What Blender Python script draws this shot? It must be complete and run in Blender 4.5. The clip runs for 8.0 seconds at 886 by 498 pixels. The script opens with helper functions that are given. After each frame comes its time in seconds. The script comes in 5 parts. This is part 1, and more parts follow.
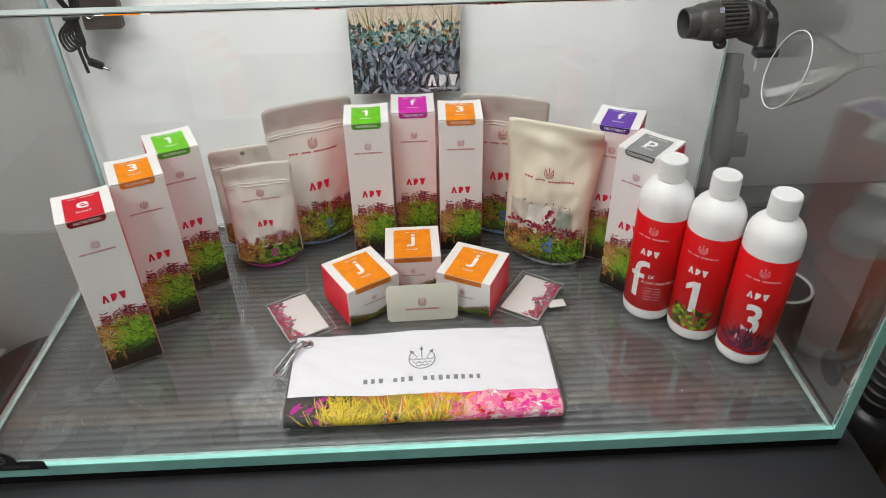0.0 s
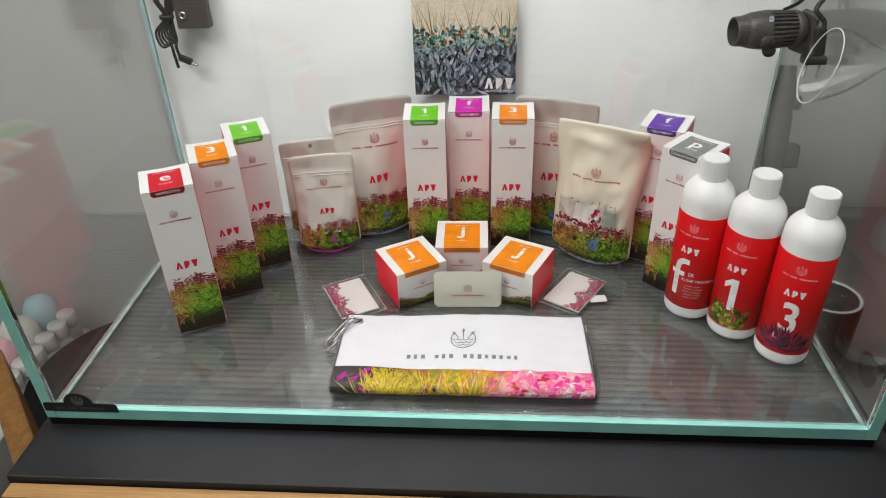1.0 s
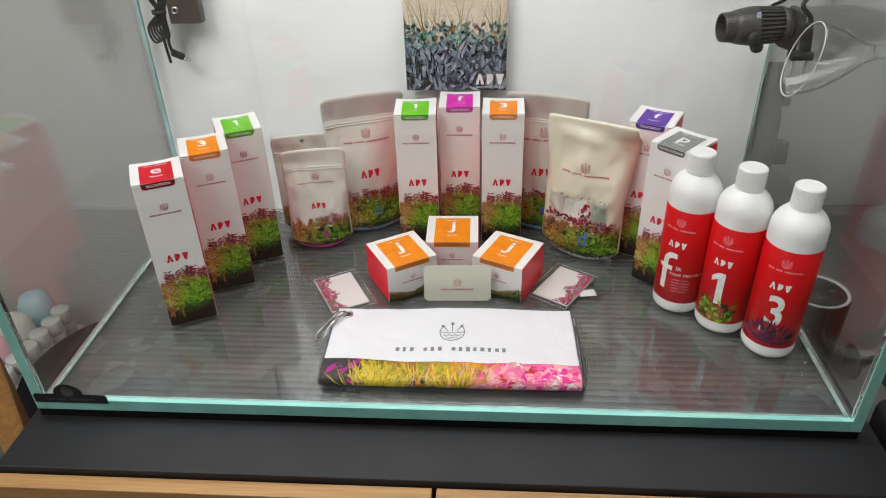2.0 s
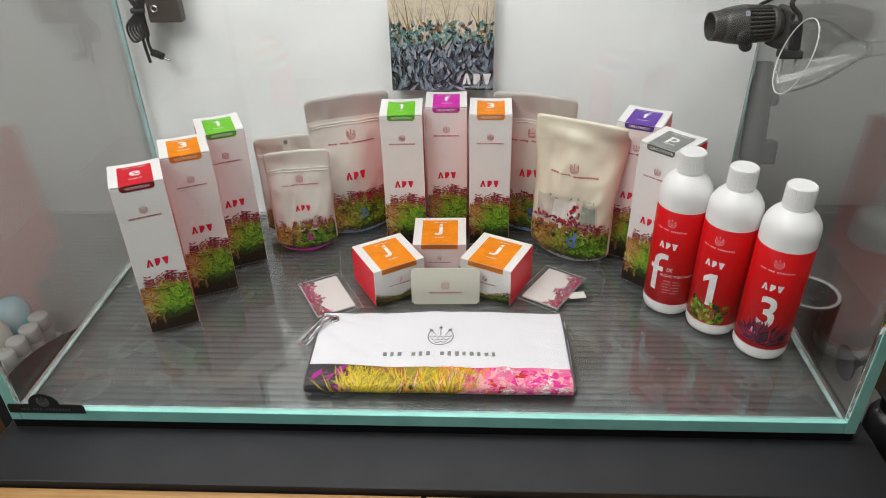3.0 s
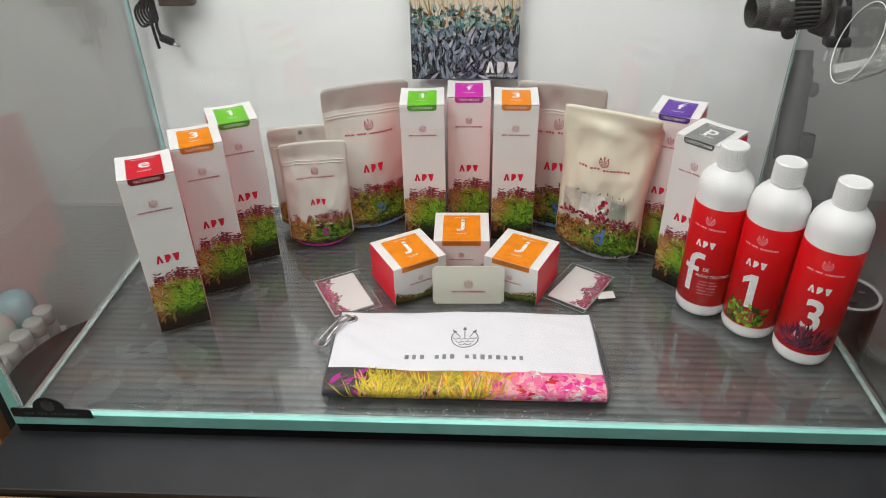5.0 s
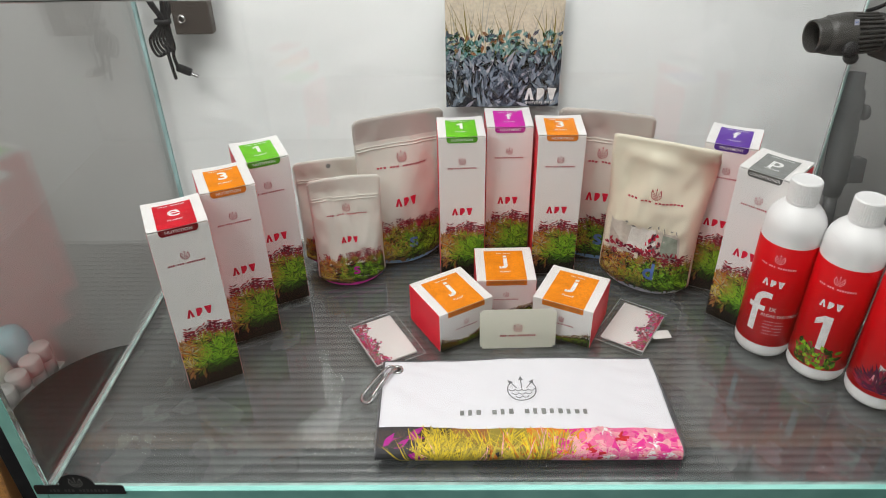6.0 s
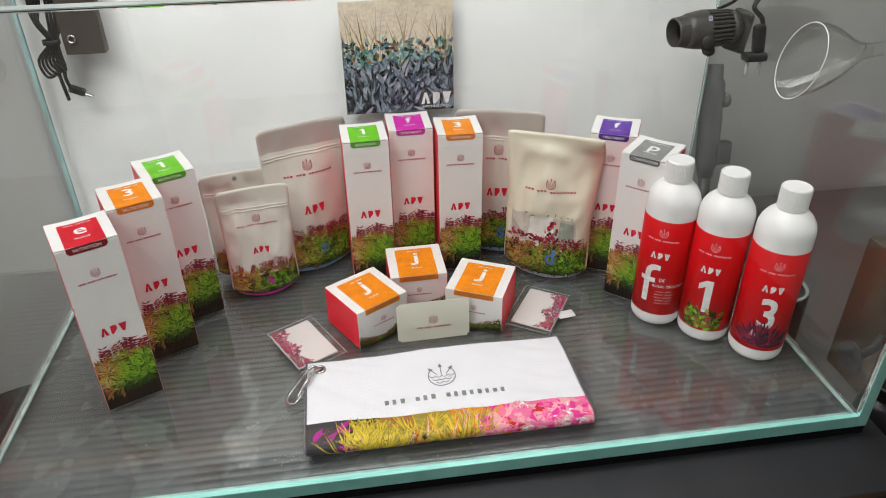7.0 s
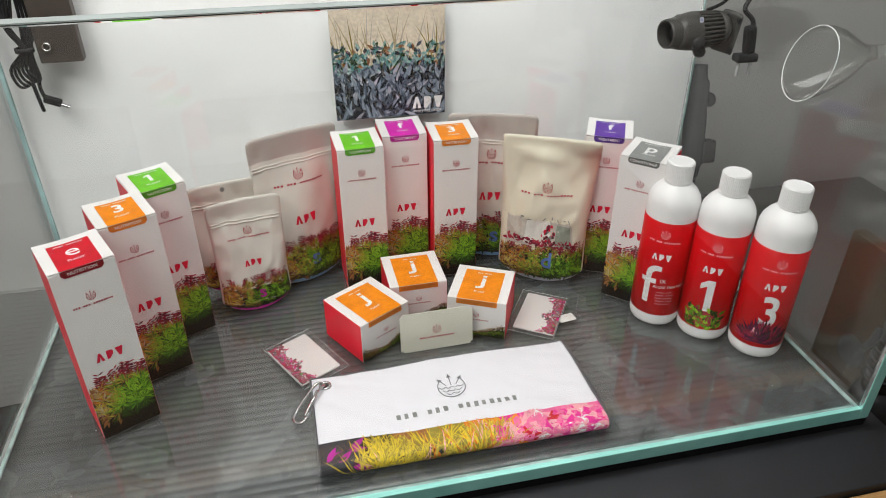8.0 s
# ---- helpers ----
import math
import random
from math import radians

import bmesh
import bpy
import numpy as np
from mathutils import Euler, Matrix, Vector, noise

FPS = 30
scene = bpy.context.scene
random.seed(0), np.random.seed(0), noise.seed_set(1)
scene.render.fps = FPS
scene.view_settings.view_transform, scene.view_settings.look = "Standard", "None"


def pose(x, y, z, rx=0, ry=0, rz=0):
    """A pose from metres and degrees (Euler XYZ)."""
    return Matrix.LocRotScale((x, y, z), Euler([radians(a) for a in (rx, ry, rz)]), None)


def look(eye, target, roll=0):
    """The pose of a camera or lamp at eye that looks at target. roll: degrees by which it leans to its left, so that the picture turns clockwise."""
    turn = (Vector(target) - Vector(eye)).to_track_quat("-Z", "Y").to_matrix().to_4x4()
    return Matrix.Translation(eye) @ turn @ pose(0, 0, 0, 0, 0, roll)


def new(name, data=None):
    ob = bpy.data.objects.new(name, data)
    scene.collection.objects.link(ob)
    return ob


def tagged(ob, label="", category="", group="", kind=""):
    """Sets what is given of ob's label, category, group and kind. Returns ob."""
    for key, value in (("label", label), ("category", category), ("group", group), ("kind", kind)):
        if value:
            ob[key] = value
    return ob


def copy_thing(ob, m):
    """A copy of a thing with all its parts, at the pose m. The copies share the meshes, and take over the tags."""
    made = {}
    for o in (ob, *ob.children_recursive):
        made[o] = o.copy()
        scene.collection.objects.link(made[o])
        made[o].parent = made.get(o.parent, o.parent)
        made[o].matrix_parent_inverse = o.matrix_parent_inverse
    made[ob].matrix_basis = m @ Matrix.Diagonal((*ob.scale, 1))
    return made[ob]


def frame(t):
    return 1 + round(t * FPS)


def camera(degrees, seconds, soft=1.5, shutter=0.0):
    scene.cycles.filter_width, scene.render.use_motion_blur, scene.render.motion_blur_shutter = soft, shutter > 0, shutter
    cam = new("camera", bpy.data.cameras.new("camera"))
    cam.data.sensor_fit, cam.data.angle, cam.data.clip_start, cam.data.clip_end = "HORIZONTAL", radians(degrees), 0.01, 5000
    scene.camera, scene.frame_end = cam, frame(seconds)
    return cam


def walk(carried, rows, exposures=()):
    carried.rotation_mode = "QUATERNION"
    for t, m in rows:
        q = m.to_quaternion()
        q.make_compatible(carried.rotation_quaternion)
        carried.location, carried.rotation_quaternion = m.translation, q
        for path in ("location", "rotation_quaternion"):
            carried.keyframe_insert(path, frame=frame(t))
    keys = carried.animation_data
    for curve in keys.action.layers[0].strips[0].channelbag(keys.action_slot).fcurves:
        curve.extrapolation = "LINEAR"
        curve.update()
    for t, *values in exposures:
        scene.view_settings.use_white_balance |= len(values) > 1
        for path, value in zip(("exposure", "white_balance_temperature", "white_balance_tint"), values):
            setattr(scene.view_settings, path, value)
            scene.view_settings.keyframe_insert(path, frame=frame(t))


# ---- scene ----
cam = camera(64.6, 8.0, soft=0.9)
PATH = [
    (0, (0.0218, -0.4761, 0.5780), (0.0769, 1.1567, -0.5760), -1.10),
    (0.5, (0.0243, -0.5130, 0.5720), (-0.0711, 1.1549, -0.5270), -1.60),
    (1, (0.0466, -0.5438, 0.5620), (-0.0889, 1.1337, -0.5180), -1.90),
    (1.5, (0.0498, -0.5557, 0.5610), (-0.0977, 1.1226, -0.5170), -2.00),
    (2, (0.0588, -0.5526, 0.5560), (-0.0738, 1.1279, -0.5200), -1.70),
    (2.2, (0.0530, -0.5550, 0.5510), (-0.0590, 1.1330, -0.5170), -1.40),
    (3.5, (0.0555, -0.5317, 0.5440), (-0.0331, 1.1554, -0.5260), -1.30),
    (4, (0.0446, -0.5368, 0.5390), (-0.0420, 1.1473, -0.5360), -1.30),
    (4.2, (0.0416, -0.5418, 0.5390), (-0.0449, 1.1362, -0.5450), -1.10),
    (5.3, (0.0140, -0.4740, 0.5290), (-0.0870, 1.1990, -0.5630), -1.20),
    (5.5, (-0.0014, -0.4564, 0.5290), (-0.0979, 1.2176, -0.5610), -1.20),
    (6, (-0.0527, -0.4330, 0.5430), (-0.0902, 1.2427, -0.5470), -1.20),
    (6.5, (-0.0656, -0.4411, 0.5390), (-0.0112, 1.2477, -0.5310), -1.20),
    (7, (-0.0602, -0.4741, 0.5410), (0.1692, 1.2119, -0.5110), -0.90),
    (7.5, (-0.0814, -0.4603, 0.5440), (0.2372, 1.2107, -0.5070), -0.50),
    (8, (-0.1166, -0.4448, 0.5440), (0.2522, 1.2119, -0.5150), -0.10),
]
walk(cam, [(t, look(eye, target, roll)) for t, eye, target, roll in PATH])

# ---- world, lamps, exposure ----
world = bpy.data.worlds.new("room_air")
scene.world = world
world.use_nodes = True
world.node_tree.nodes["Background"].inputs[0].default_value = (0.78, 0.86, 1.0, 1)
world.node_tree.nodes["Background"].inputs[1].default_value = 0.07
scene.view_settings.exposure = 0.22


def area_lamp(name, eye, target, sx, sy, watts, colour, spread=180):
    data = bpy.data.lights.new(name, "AREA")
    data.shape, data.size, data.size_y = "RECTANGLE", sx, sy
    data.energy, data.color, data.spread = watts, colour, radians(spread)
    ob = new(name, data)
    ob.matrix_world = look(eye, target)
    return ob


# the tank's own LED bar over the rim, and an unseen lamp added as room fill
area_lamp("tank_lamp", (0.0, 0.17, 0.84), (0.0, 0.19, 0.0), 0.84, 0.26, 3.15, (1.0, 0.985, 0.98), 165)
area_lamp("room_fill_lamp", (-1.05, -0.75, 1.66), (-1.05, -0.3, 0.0), 1.0, 1.0, 17.0, (1.0, 0.98, 0.95))


# ---- materials ----
def material(name, colour, rough=0.5, metal=0.0, vary=0.06, scale=60.0, bump=0.0, bump_scale=400.0,
             coat=0.0, trans=0.0, ior=1.5, tint=None, stretch=(1, 1, 1), rough_vary=0.08, sheen=0.0, bump_dist=0.001, spec=0.5):
    """A procedural surface: base colour with two scales of variation, fine relief and uneven gloss."""
    m = bpy.data.materials.new(name)
    m.use_nodes = True
    nt = m.node_tree
    b = nt.nodes["Principled BSDF"]
    b.inputs["Metallic"].default_value = metal
    b.inputs["IOR"].default_value = ior
    b.inputs["Transmission Weight"].default_value = trans
    b.inputs["Coat Weight"].default_value = coat
    b.inputs["Coat Roughness"].default_value = 0.08
    b.inputs["Sheen Weight"].default_value = sheen
    b.inputs["Specular IOR Level"].default_value = spec
    co = nt.nodes.new("ShaderNodeTexCoord")
    mp = nt.nodes.new("ShaderNodeMapping")
    mp.inputs["Scale"].default_value = stretch
    nt.links.new(co.outputs["Object"], mp.inputs["Vector"])

    def noise_at(s, detail):
        n = nt.nodes.new("ShaderNodeTexNoise")
        n.inputs["Scale"].default_value, n.inputs["Detail"].default_value = s, detail
        nt.links.new(mp.outputs["Vector"], n.inputs["Vector"])
        return n

    big, fine = noise_at(scale * 0.2, 3), noise_at(scale, 5)
    add = nt.nodes.new("ShaderNodeMath")
    add.operation = "ADD"
    nt.links.new(big.outputs["Fac"], add.inputs[0])
    nt.links.new(fine.outputs["Fac"], add.inputs[1])
    ramp = nt.nodes.new("ShaderNodeMapRange")
    ramp.inputs["From Min"].default_value, ramp.inputs["From Max"].default_value = 0.7, 1.3
    nt.links.new(add.outputs[0], ramp.inputs["Value"])
    mix = nt.nodes.new("ShaderNodeMix")
    mix.data_type = "RGBA"
    low = tint if tint else tuple(c * (1 - 2 * vary) for c in colour)
    high = tuple(min(c * (1 + vary), 0.95) for c in colour)
    mix.inputs["A"].default_value, mix.inputs["B"].default_value = (*low, 1), (*high, 1)
    nt.links.new(ramp.outputs["Result"], mix.inputs["Factor"])
    nt.links.new(mix.outputs["Result"], b.inputs["Base Color"])
    rr = nt.nodes.new("ShaderNodeMapRange")
    rr.inputs["To Min"].default_value, rr.inputs["To Max"].default_value = max(rough - rough_vary, 0), min(rough + rough_vary, 1)
    nt.links.new(big.outputs["Fac"], rr.inputs["Value"])
    nt.links.new(rr.outputs["Result"], b.inputs["Roughness"])
    if bump:
        bp = nt.nodes.new("ShaderNodeBump")
        bp.inputs["Strength"].default_value, bp.inputs["Distance"].default_value = bump, bump_dist
        nt.links.new(noise_at(bump_scale, 4).outputs["Fac"], bp.inputs["Height"])
        nt.links.new(bp.outputs["Normal"], b.inputs["Normal"])
    return m


def glass(name, colour, rough=0.0, ior=1.5):
    m = bpy.data.materials.new(name)
    m.use_nodes = True
    b = m.node_tree.nodes["Principled BSDF"]
    b.inputs["Base Color"].default_value = (*colour, 1)
    b.inputs["Roughness"].default_value = rough
    b.inputs["IOR"].default_value = ior
    b.inputs["Transmission Weight"].default_value = 1.0
    return m


def wood(name, light, dark, along):
    """Oak veneer: stretched grain along one axis."""
    s = [30.0, 30.0, 30.0]
    s["xyz".index(along)] = 1.1
    return material(name, light, 0.42, tint=dark, scale=16.0, stretch=s, bump=0.25, bump_scale=40.0)


GLASS = glass("clear_glass", (0.985, 1.0, 0.993))


def thin_glass(name, colour, grazing):
    """Thin blown glass: clear right through, with gloss that grows at grazing angles."""
    m = bpy.data.materials.new(name)
    m.use_nodes = True
    nt = m.node_tree
    nt.nodes.remove(nt.nodes["Principled BSDF"])
    clear, gloss = nt.nodes.new("ShaderNodeBsdfTransparent"), nt.nodes.new("ShaderNodeBsdfGlossy")
    clear.inputs["Color"].default_value = (*colour, 1)
    gloss.inputs["Roughness"].default_value = 0.03
    weight, mix = nt.nodes.new("ShaderNodeLayerWeight"), nt.nodes.new("ShaderNodeMixShader")
    weight.inputs["Blend"].default_value = 0.5
    power, scale = nt.nodes.new("ShaderNodeMath"), nt.nodes.new("ShaderNodeMath")
    power.operation, scale.operation = "POWER", "MULTIPLY_ADD"
    power.inputs[1].default_value = 3.0
    scale.inputs[1].default_value, scale.inputs[2].default_value = grazing, 0.022
    nt.links.new(weight.outputs["Facing"], power.inputs[0])
    nt.links.new(power.outputs["Value"], scale.inputs[0])
    nt.links.new(scale.outputs["Value"], mix.inputs["Fac"])
    nt.links.new(clear.outputs["BSDF"], mix.inputs[1])
    nt.links.new(gloss.outputs["BSDF"], mix.inputs[2])
    nt.links.new(mix.outputs["Shader"], nt.nodes["Material Output"].inputs["Surface"])
    return m


PIPE_GLASS = thin_glass("pipe_glass", (0.985, 0.99, 0.985), 0.62)

GLASS_EDGE = material("glass_edge_teal", (0.31, 0.68, 0.61), 0.38, vary=0.12, scale=30, coat=0.05, tint=(0.22, 0.57, 0.51), stretch=(1, 6, 1))
GLASS_RIM = material("glass_rim", (0.50, 0.58, 0.56), 0.15, vary=0.2, scale=20, coat=0.6)
DARK_LAMINATE = material("dark_laminate", (0.17, 0.165, 0.16), 0.5, vary=0.08, scale=12)
# wall paint darkened to put the dimmer light of the east side into its colour
WALL_DIM_EAST = material("dimmed_east_wall_paint", (0.50, 0.495, 0.48), 0.75, vary=0.03, scale=5, bump=0.15, bump_scale=250)
SILICONE = material("silicone", (0.36, 0.50, 0.47), 0.45, vary=0.25, scale=90, bump=0.3, bump_scale=220, coat=0.3)
# teal-blue glow of the rear left glass corner, painted into the seam's colour
SEAM_GLOW = material("corner_seam_glow", (0.36, 0.56, 0.56), 0.25, vary=0.15, scale=60, coat=0.4)
# opaque whitish colour in place of the glint on clear edges
EDGE_GLINT = material("painted_edge_glint", (0.78, 0.82, 0.80), 0.10, vary=0.02)
SLEEVE = material("clear_sleeve", (0.45, 0.44, 0.44), 0.10, vary=0.2, scale=60, bump=0.5, bump_scale=120)
SLEEVE.node_tree.nodes["Principled BSDF"].inputs["Alpha"].default_value = 0.12
FILM = material("frosted_film", (0.73, 0.73, 0.725), 0.5, vary=0.03, scale=8, bump=0.6, bump_scale=7, bump_dist=0.012)
MAT_RIB = material("ribbed_mat", (0.058, 0.062, 0.062), 0.26, spec=0.6, vary=0.15, scale=80, bump=0.05, bump_scale=900)
FOAM = material("black_foam", (0.006, 0.006, 0.007), 0.8, spec=0.2, vary=0.2, bump=0.4, bump_scale=900)
BLACK_TOP = material("black_worktop", (0.024, 0.025, 0.028), 0.46, spec=0.38, vary=0.14, scale=14, bump=0.12, bump_scale=700)
OAK_X = wood("oak_along_x", (0.56, 0.33, 0.13), (0.40, 0.21, 0.07), "x")
HEATER_GREY = material("heater_grey", (0.018, 0.019, 0.021), 0.55, vary=0.1, scale=40)
OAK_DARK = wood("dark_golden_oak", (0.26, 0.125, 0.028), (0.14, 0.060, 0.011), "z")
# brown wood with the shade beside the tank darkened into its colour
OAK_SHADED = wood("shaded_brown_wood", (0.085, 0.052, 0.022), (0.045, 0.026, 0.011), "z")
OAK_Z = wood("oak_along_z", (0.25, 0.125, 0.04), (0.15, 0.07, 0.02), "z")
GREY_LAMINATE = material("grey_laminate", (0.60, 0.60, 0.58), 0.5, vary=0.05, scale=12)
WALL_PAINT = material("wall_paint", (0.80, 0.80, 0.78), 0.75, vary=0.03, scale=5, bump=0.15, bump_scale=250)
# darker copy of the wall paint; makes up for lamp spill behind the tank
WALL_DIM_BACK = material("dimmed_back_wall_paint", (0.58, 0.58, 0.57), 0.75, vary=0.03, scale=5, bump=0.15, bump_scale=250)
CEIL_PAINT = material("ceiling_paint", (0.78, 0.78, 0.77), 0.8, vary=0.02, scale=5)
FLOOR_WOOD = wood("floor_wood", (0.22, 0.13, 0.07), (0.14, 0.08, 0.04), "x")
CARTON = material("white_carton", (0.82, 0.805, 0.785), 0.42, vary=0.02, scale=40, bump=0.05, bump_scale=500)
CARTON_RED = material("red_carton", (0.94, 0.016, 0.045), 0.36, vary=0.05, scale=40, bump=0.05, bump_scale=500, spec=0.3)
POUCH = material("matte_pouch_film", (0.70, 0.685, 0.615), 0.34, vary=0.03, scale=40, bump=0.12, bump_scale=60)
POUCH_CREAM = material("cream_pouch_film", (0.77, 0.72, 0.57), 0.32, vary=0.03, scale=40, bump=0.2, bump_scale=50)
POUCH_SEAL = material("pouch_top_seal", (0.50, 0.46, 0.42), 0.32, vary=0.06, scale=60, bump=0.15, bump_scale=90)
POUCH_DARK = material("pouch_foot_film", (0.035, 0.04, 0.045), 0.3, vary=0.2)
HDPE = material("white_plastic", (0.84, 0.84, 0.835), 0.33, vary=0.012, scale=30, bump=0.03, bump_scale=300)
LABEL_RED = material("red_label", (0.62, 0.003, 0.008), 0.30, vary=0.04, scale=30, spec=0.25)
TOWEL = material("white_microfibre", (0.80, 0.80, 0.84), 0.9, vary=0.025, scale=220, bump=0.35, bump_scale=1500, sheen=0.4)
HEM = material("grey_hem", (0.13, 0.13, 0.14), 0.85, vary=0.2, scale=300, bump=0.6, bump_scale=1400)
STEEL = material("polished_steel", (0.62, 0.62, 0.63), 0.16, metal=1.0, vary=0.05)
PUMP = material("pump_plastic", (0.062, 0.060, 0.054), 0.42, vary=0.12, scale=60, bump=0.06, bump_scale=700)
# dark plastic of knobs and fins; also paints the shade in slots and holes
PUMP_DARK = material("pump_shadow_plastic", (0.018, 0.018, 0.018), 0.5, vary=0.15)
CORD = material("black_cord", (0.010, 0.010, 0.011), 0.5, vary=0.15)
BRACKET = material("bronze_anodised_metal", (0.105, 0.088, 0.075), 0.4, metal=0.35, vary=0.1, scale=30)
BLACK_PLASTIC = material("black_plastic", (0.018, 0.019, 0.021), 0.35, vary=0.12)
GREY_PLASTIC = material("grey_plastic", (0.46, 0.47, 0.47), 0.5, vary=0.06)
CARD_STOCK = material("cream_card_stock", (0.72, 0.715, 0.60), 0.5, vary=0.015, scale=50)
PAPER = material("white_paper", (0.72, 0.70, 0.67), 0.6, vary=0.02)


def ink(name, colour, rough=0.4):
    return material("ink_" + name, colour, rough, vary=0.10, scale=260, rough_vary=0.05, spec=0.18)


INK = {
    "red": ink("red", (0.70, 0.012, 0.05)), "rose": ink("rose", (0.44, 0.035, 0.06)), "white": ink("white", (0.85, 0.85, 0.84)),
    "black": ink("black", (0.012, 0.012, 0.012)), "soil": ink("soil", (0.010, 0.009, 0.008)), "dkgreen": ink("dkgreen", (0.022, 0.055, 0.010)),
    "green": ink("green", (0.11, 0.29, 0.018)), "lime": ink("lime", (0.30, 0.56, 0.035)), "pouchgrey": ink("pouchgrey", (0.58, 0.53, 0.46)), "windowgreen": ink("windowgreen", (0.33, 0.38, 0.31)), "pouchcream": ink("pouchcream", (0.77, 0.72, 0.57)), "ragwhite": ink("ragwhite", (0.80, 0.78, 0.72)), "olive": ink("olive", (0.30, 0.24, 0.04)),
    "yellow": ink("yellow", (0.55, 0.42, 0.06)), "brown": ink("brown", (0.32, 0.13, 0.045)), "crimson": ink("crimson", (0.36, 0.025, 0.06)),
    "maroon": ink("maroon", (0.13, 0.012, 0.028)), "orange": ink("orange", (0.92, 0.27, 0.008)), "dkorange": ink("dkorange", (0.68, 0.20, 0.02)),
    "tgreen": ink("tgreen", (0.16, 0.56, 0.02)), "dktgreen": ink("dktgreen", (0.09, 0.34, 0.02)), "magenta": ink("magenta", (0.66, 0.03, 0.42)),
    "dkmagenta": ink("dkmagenta", (0.46, 0.02, 0.30)), "violet": ink("violet", (0.13, 0.045, 0.38)), "dkviolet": ink("dkviolet", (0.08, 0.03, 0.25)),
    "tred": ink("tred", (0.62, 0.015, 0.03)), "dktred": ink("dktred", (0.22, 0.008, 0.015)), "tgrey": ink("tgrey", (0.26, 0.27, 0.26)),
    "dktgrey": ink("dktgrey", (0.12, 0.125, 0.12)), "blue": ink("blue", (0.09, 0.16, 0.42)), "pink": ink("pink", (0.86, 0.17, 0.36)),
    "palepink": ink("palepink", (0.86, 0.40, 0.44)), "hotpink": ink("hotpink", (0.80, 0.03, 0.30)), "gold": ink("gold", (0.76, 0.56, 0.03)),
    "charcoal": ink("charcoal", (0.05, 0.05, 0.055)), "line": ink("line", (0.20, 0.21, 0.22)), "beige": ink("beige", (0.80, 0.71, 0.56)),
    "teal": ink("teal", (0.10, 0.27, 0.26)), "paleteal": ink("paleteal", (0.27, 0.45, 0.42)), "slate": ink("slate", (0.085, 0.115, 0.155)),
    "navy": ink("navy", (0.016, 0.022, 0.035)), "steelblue": ink("steelblue", (0.23, 0.29, 0.36)), "straw": ink("straw", (0.52, 0.43, 0.26)),
    "purple": ink("purple", (0.085, 0.012, 0.05)), "skyfoot": ink("skyfoot", (0.20, 0.38, 0.62)), "silver": ink("silver", (0.42, 0.43, 0.50)),
}
INKS = list(INK)


# ---- helpers for meshes ----
def thing(name, m, label, category, group="", kind=""):
    ob = new(name)
    ob.empty_display_size = 0.02
    ob.matrix_world = m
    return tagged(ob, label, category, group, kind)


def part(name, bm, mats, parent, label="", smooth=False):
    """Links a bmesh (or a finished mesh) as one object under a thing or a part."""
    if isinstance(bm, bmesh.types.BMesh):
        me = bpy.data.meshes.new(name)
        if smooth:
            for f in bm.faces:
                f.smooth = True
        bm.to_mesh(me)
        bm.free()
        for mt in (mats if isinstance(mats, (list, tuple)) else [mats]):
            me.materials.append(mt)
    else:
        me = bm
    ob = new(name, me)
    ob.parent = parent
    if label:
        ob["label"] = label
    return ob


def solo(name, bm, mats, label, category, m=Matrix(), kind="", group="", smooth=False):
    ob = part(name, bm, mats, None, smooth=smooth)
    ob.matrix_world = m
    return tagged(ob, label, category, group, kind)


def box(sx, sy, sz, at=(0, 0, 0), bevel=0.0, seg=2, bm=None, turn=None):
    """A box with its base centre at `at`."""
    bm = bm or bmesh.new()
    m = Matrix.Translation((at[0], at[1], at[2] + sz / 2)) @ (turn or Matrix()) @ Matrix.Diagonal((sx, sy, sz, 1))
    made = bmesh.ops.create_cube(bm, size=1, matrix=m)
    if bevel:
        edges = list({e for v in made["verts"] for e in v.link_edges})
        bmesh.ops.bevel(bm, geom=edges, offset=bevel, segments=seg, profile=0.5, affect="EDGES")
    return bm


def bmesh_moved(bm, m):
    bmesh.ops.transform(bm, matrix=m, verts=bm.verts)
    return bm


def lathe(profile, seg=48, bm=None, m=Matrix(), ridge=None):
    """Turns (radius, height) pairs about z; ridge(i, k) scales the radius of the profile's point k on ray i."""
    bm = bm or bmesh.new()
    rings = []
    for k, (r, z) in enumerate(profile):
        if r < 1e-6:
            rings.append([bm.verts.new(m @ Vector((0, 0, z)))])
        else:
            rings.append([bm.verts.new(m @ Vector((r * (ridge(i, k) if ridge else 1) * math.cos(2 * math.pi * i / seg),
                                                   r * (ridge(i, k) if ridge else 1) * math.sin(2 * math.pi * i / seg), z))) for i in range(seg)])
    for a, b in zip(rings, rings[1:]):
        for i in range(seg):
            j = (i + 1) % seg
            if len(a) == 1:
                bm.faces.new((a[0], b[j], b[i]))
            elif len(b) == 1:
                bm.faces.new((a[i], a[j], b[0]))
            else:
                bm.faces.new((a[i], a[j], b[j], b[i]))
    bmesh.ops.recalc_face_normals(bm, faces=bm.faces)
    return bm


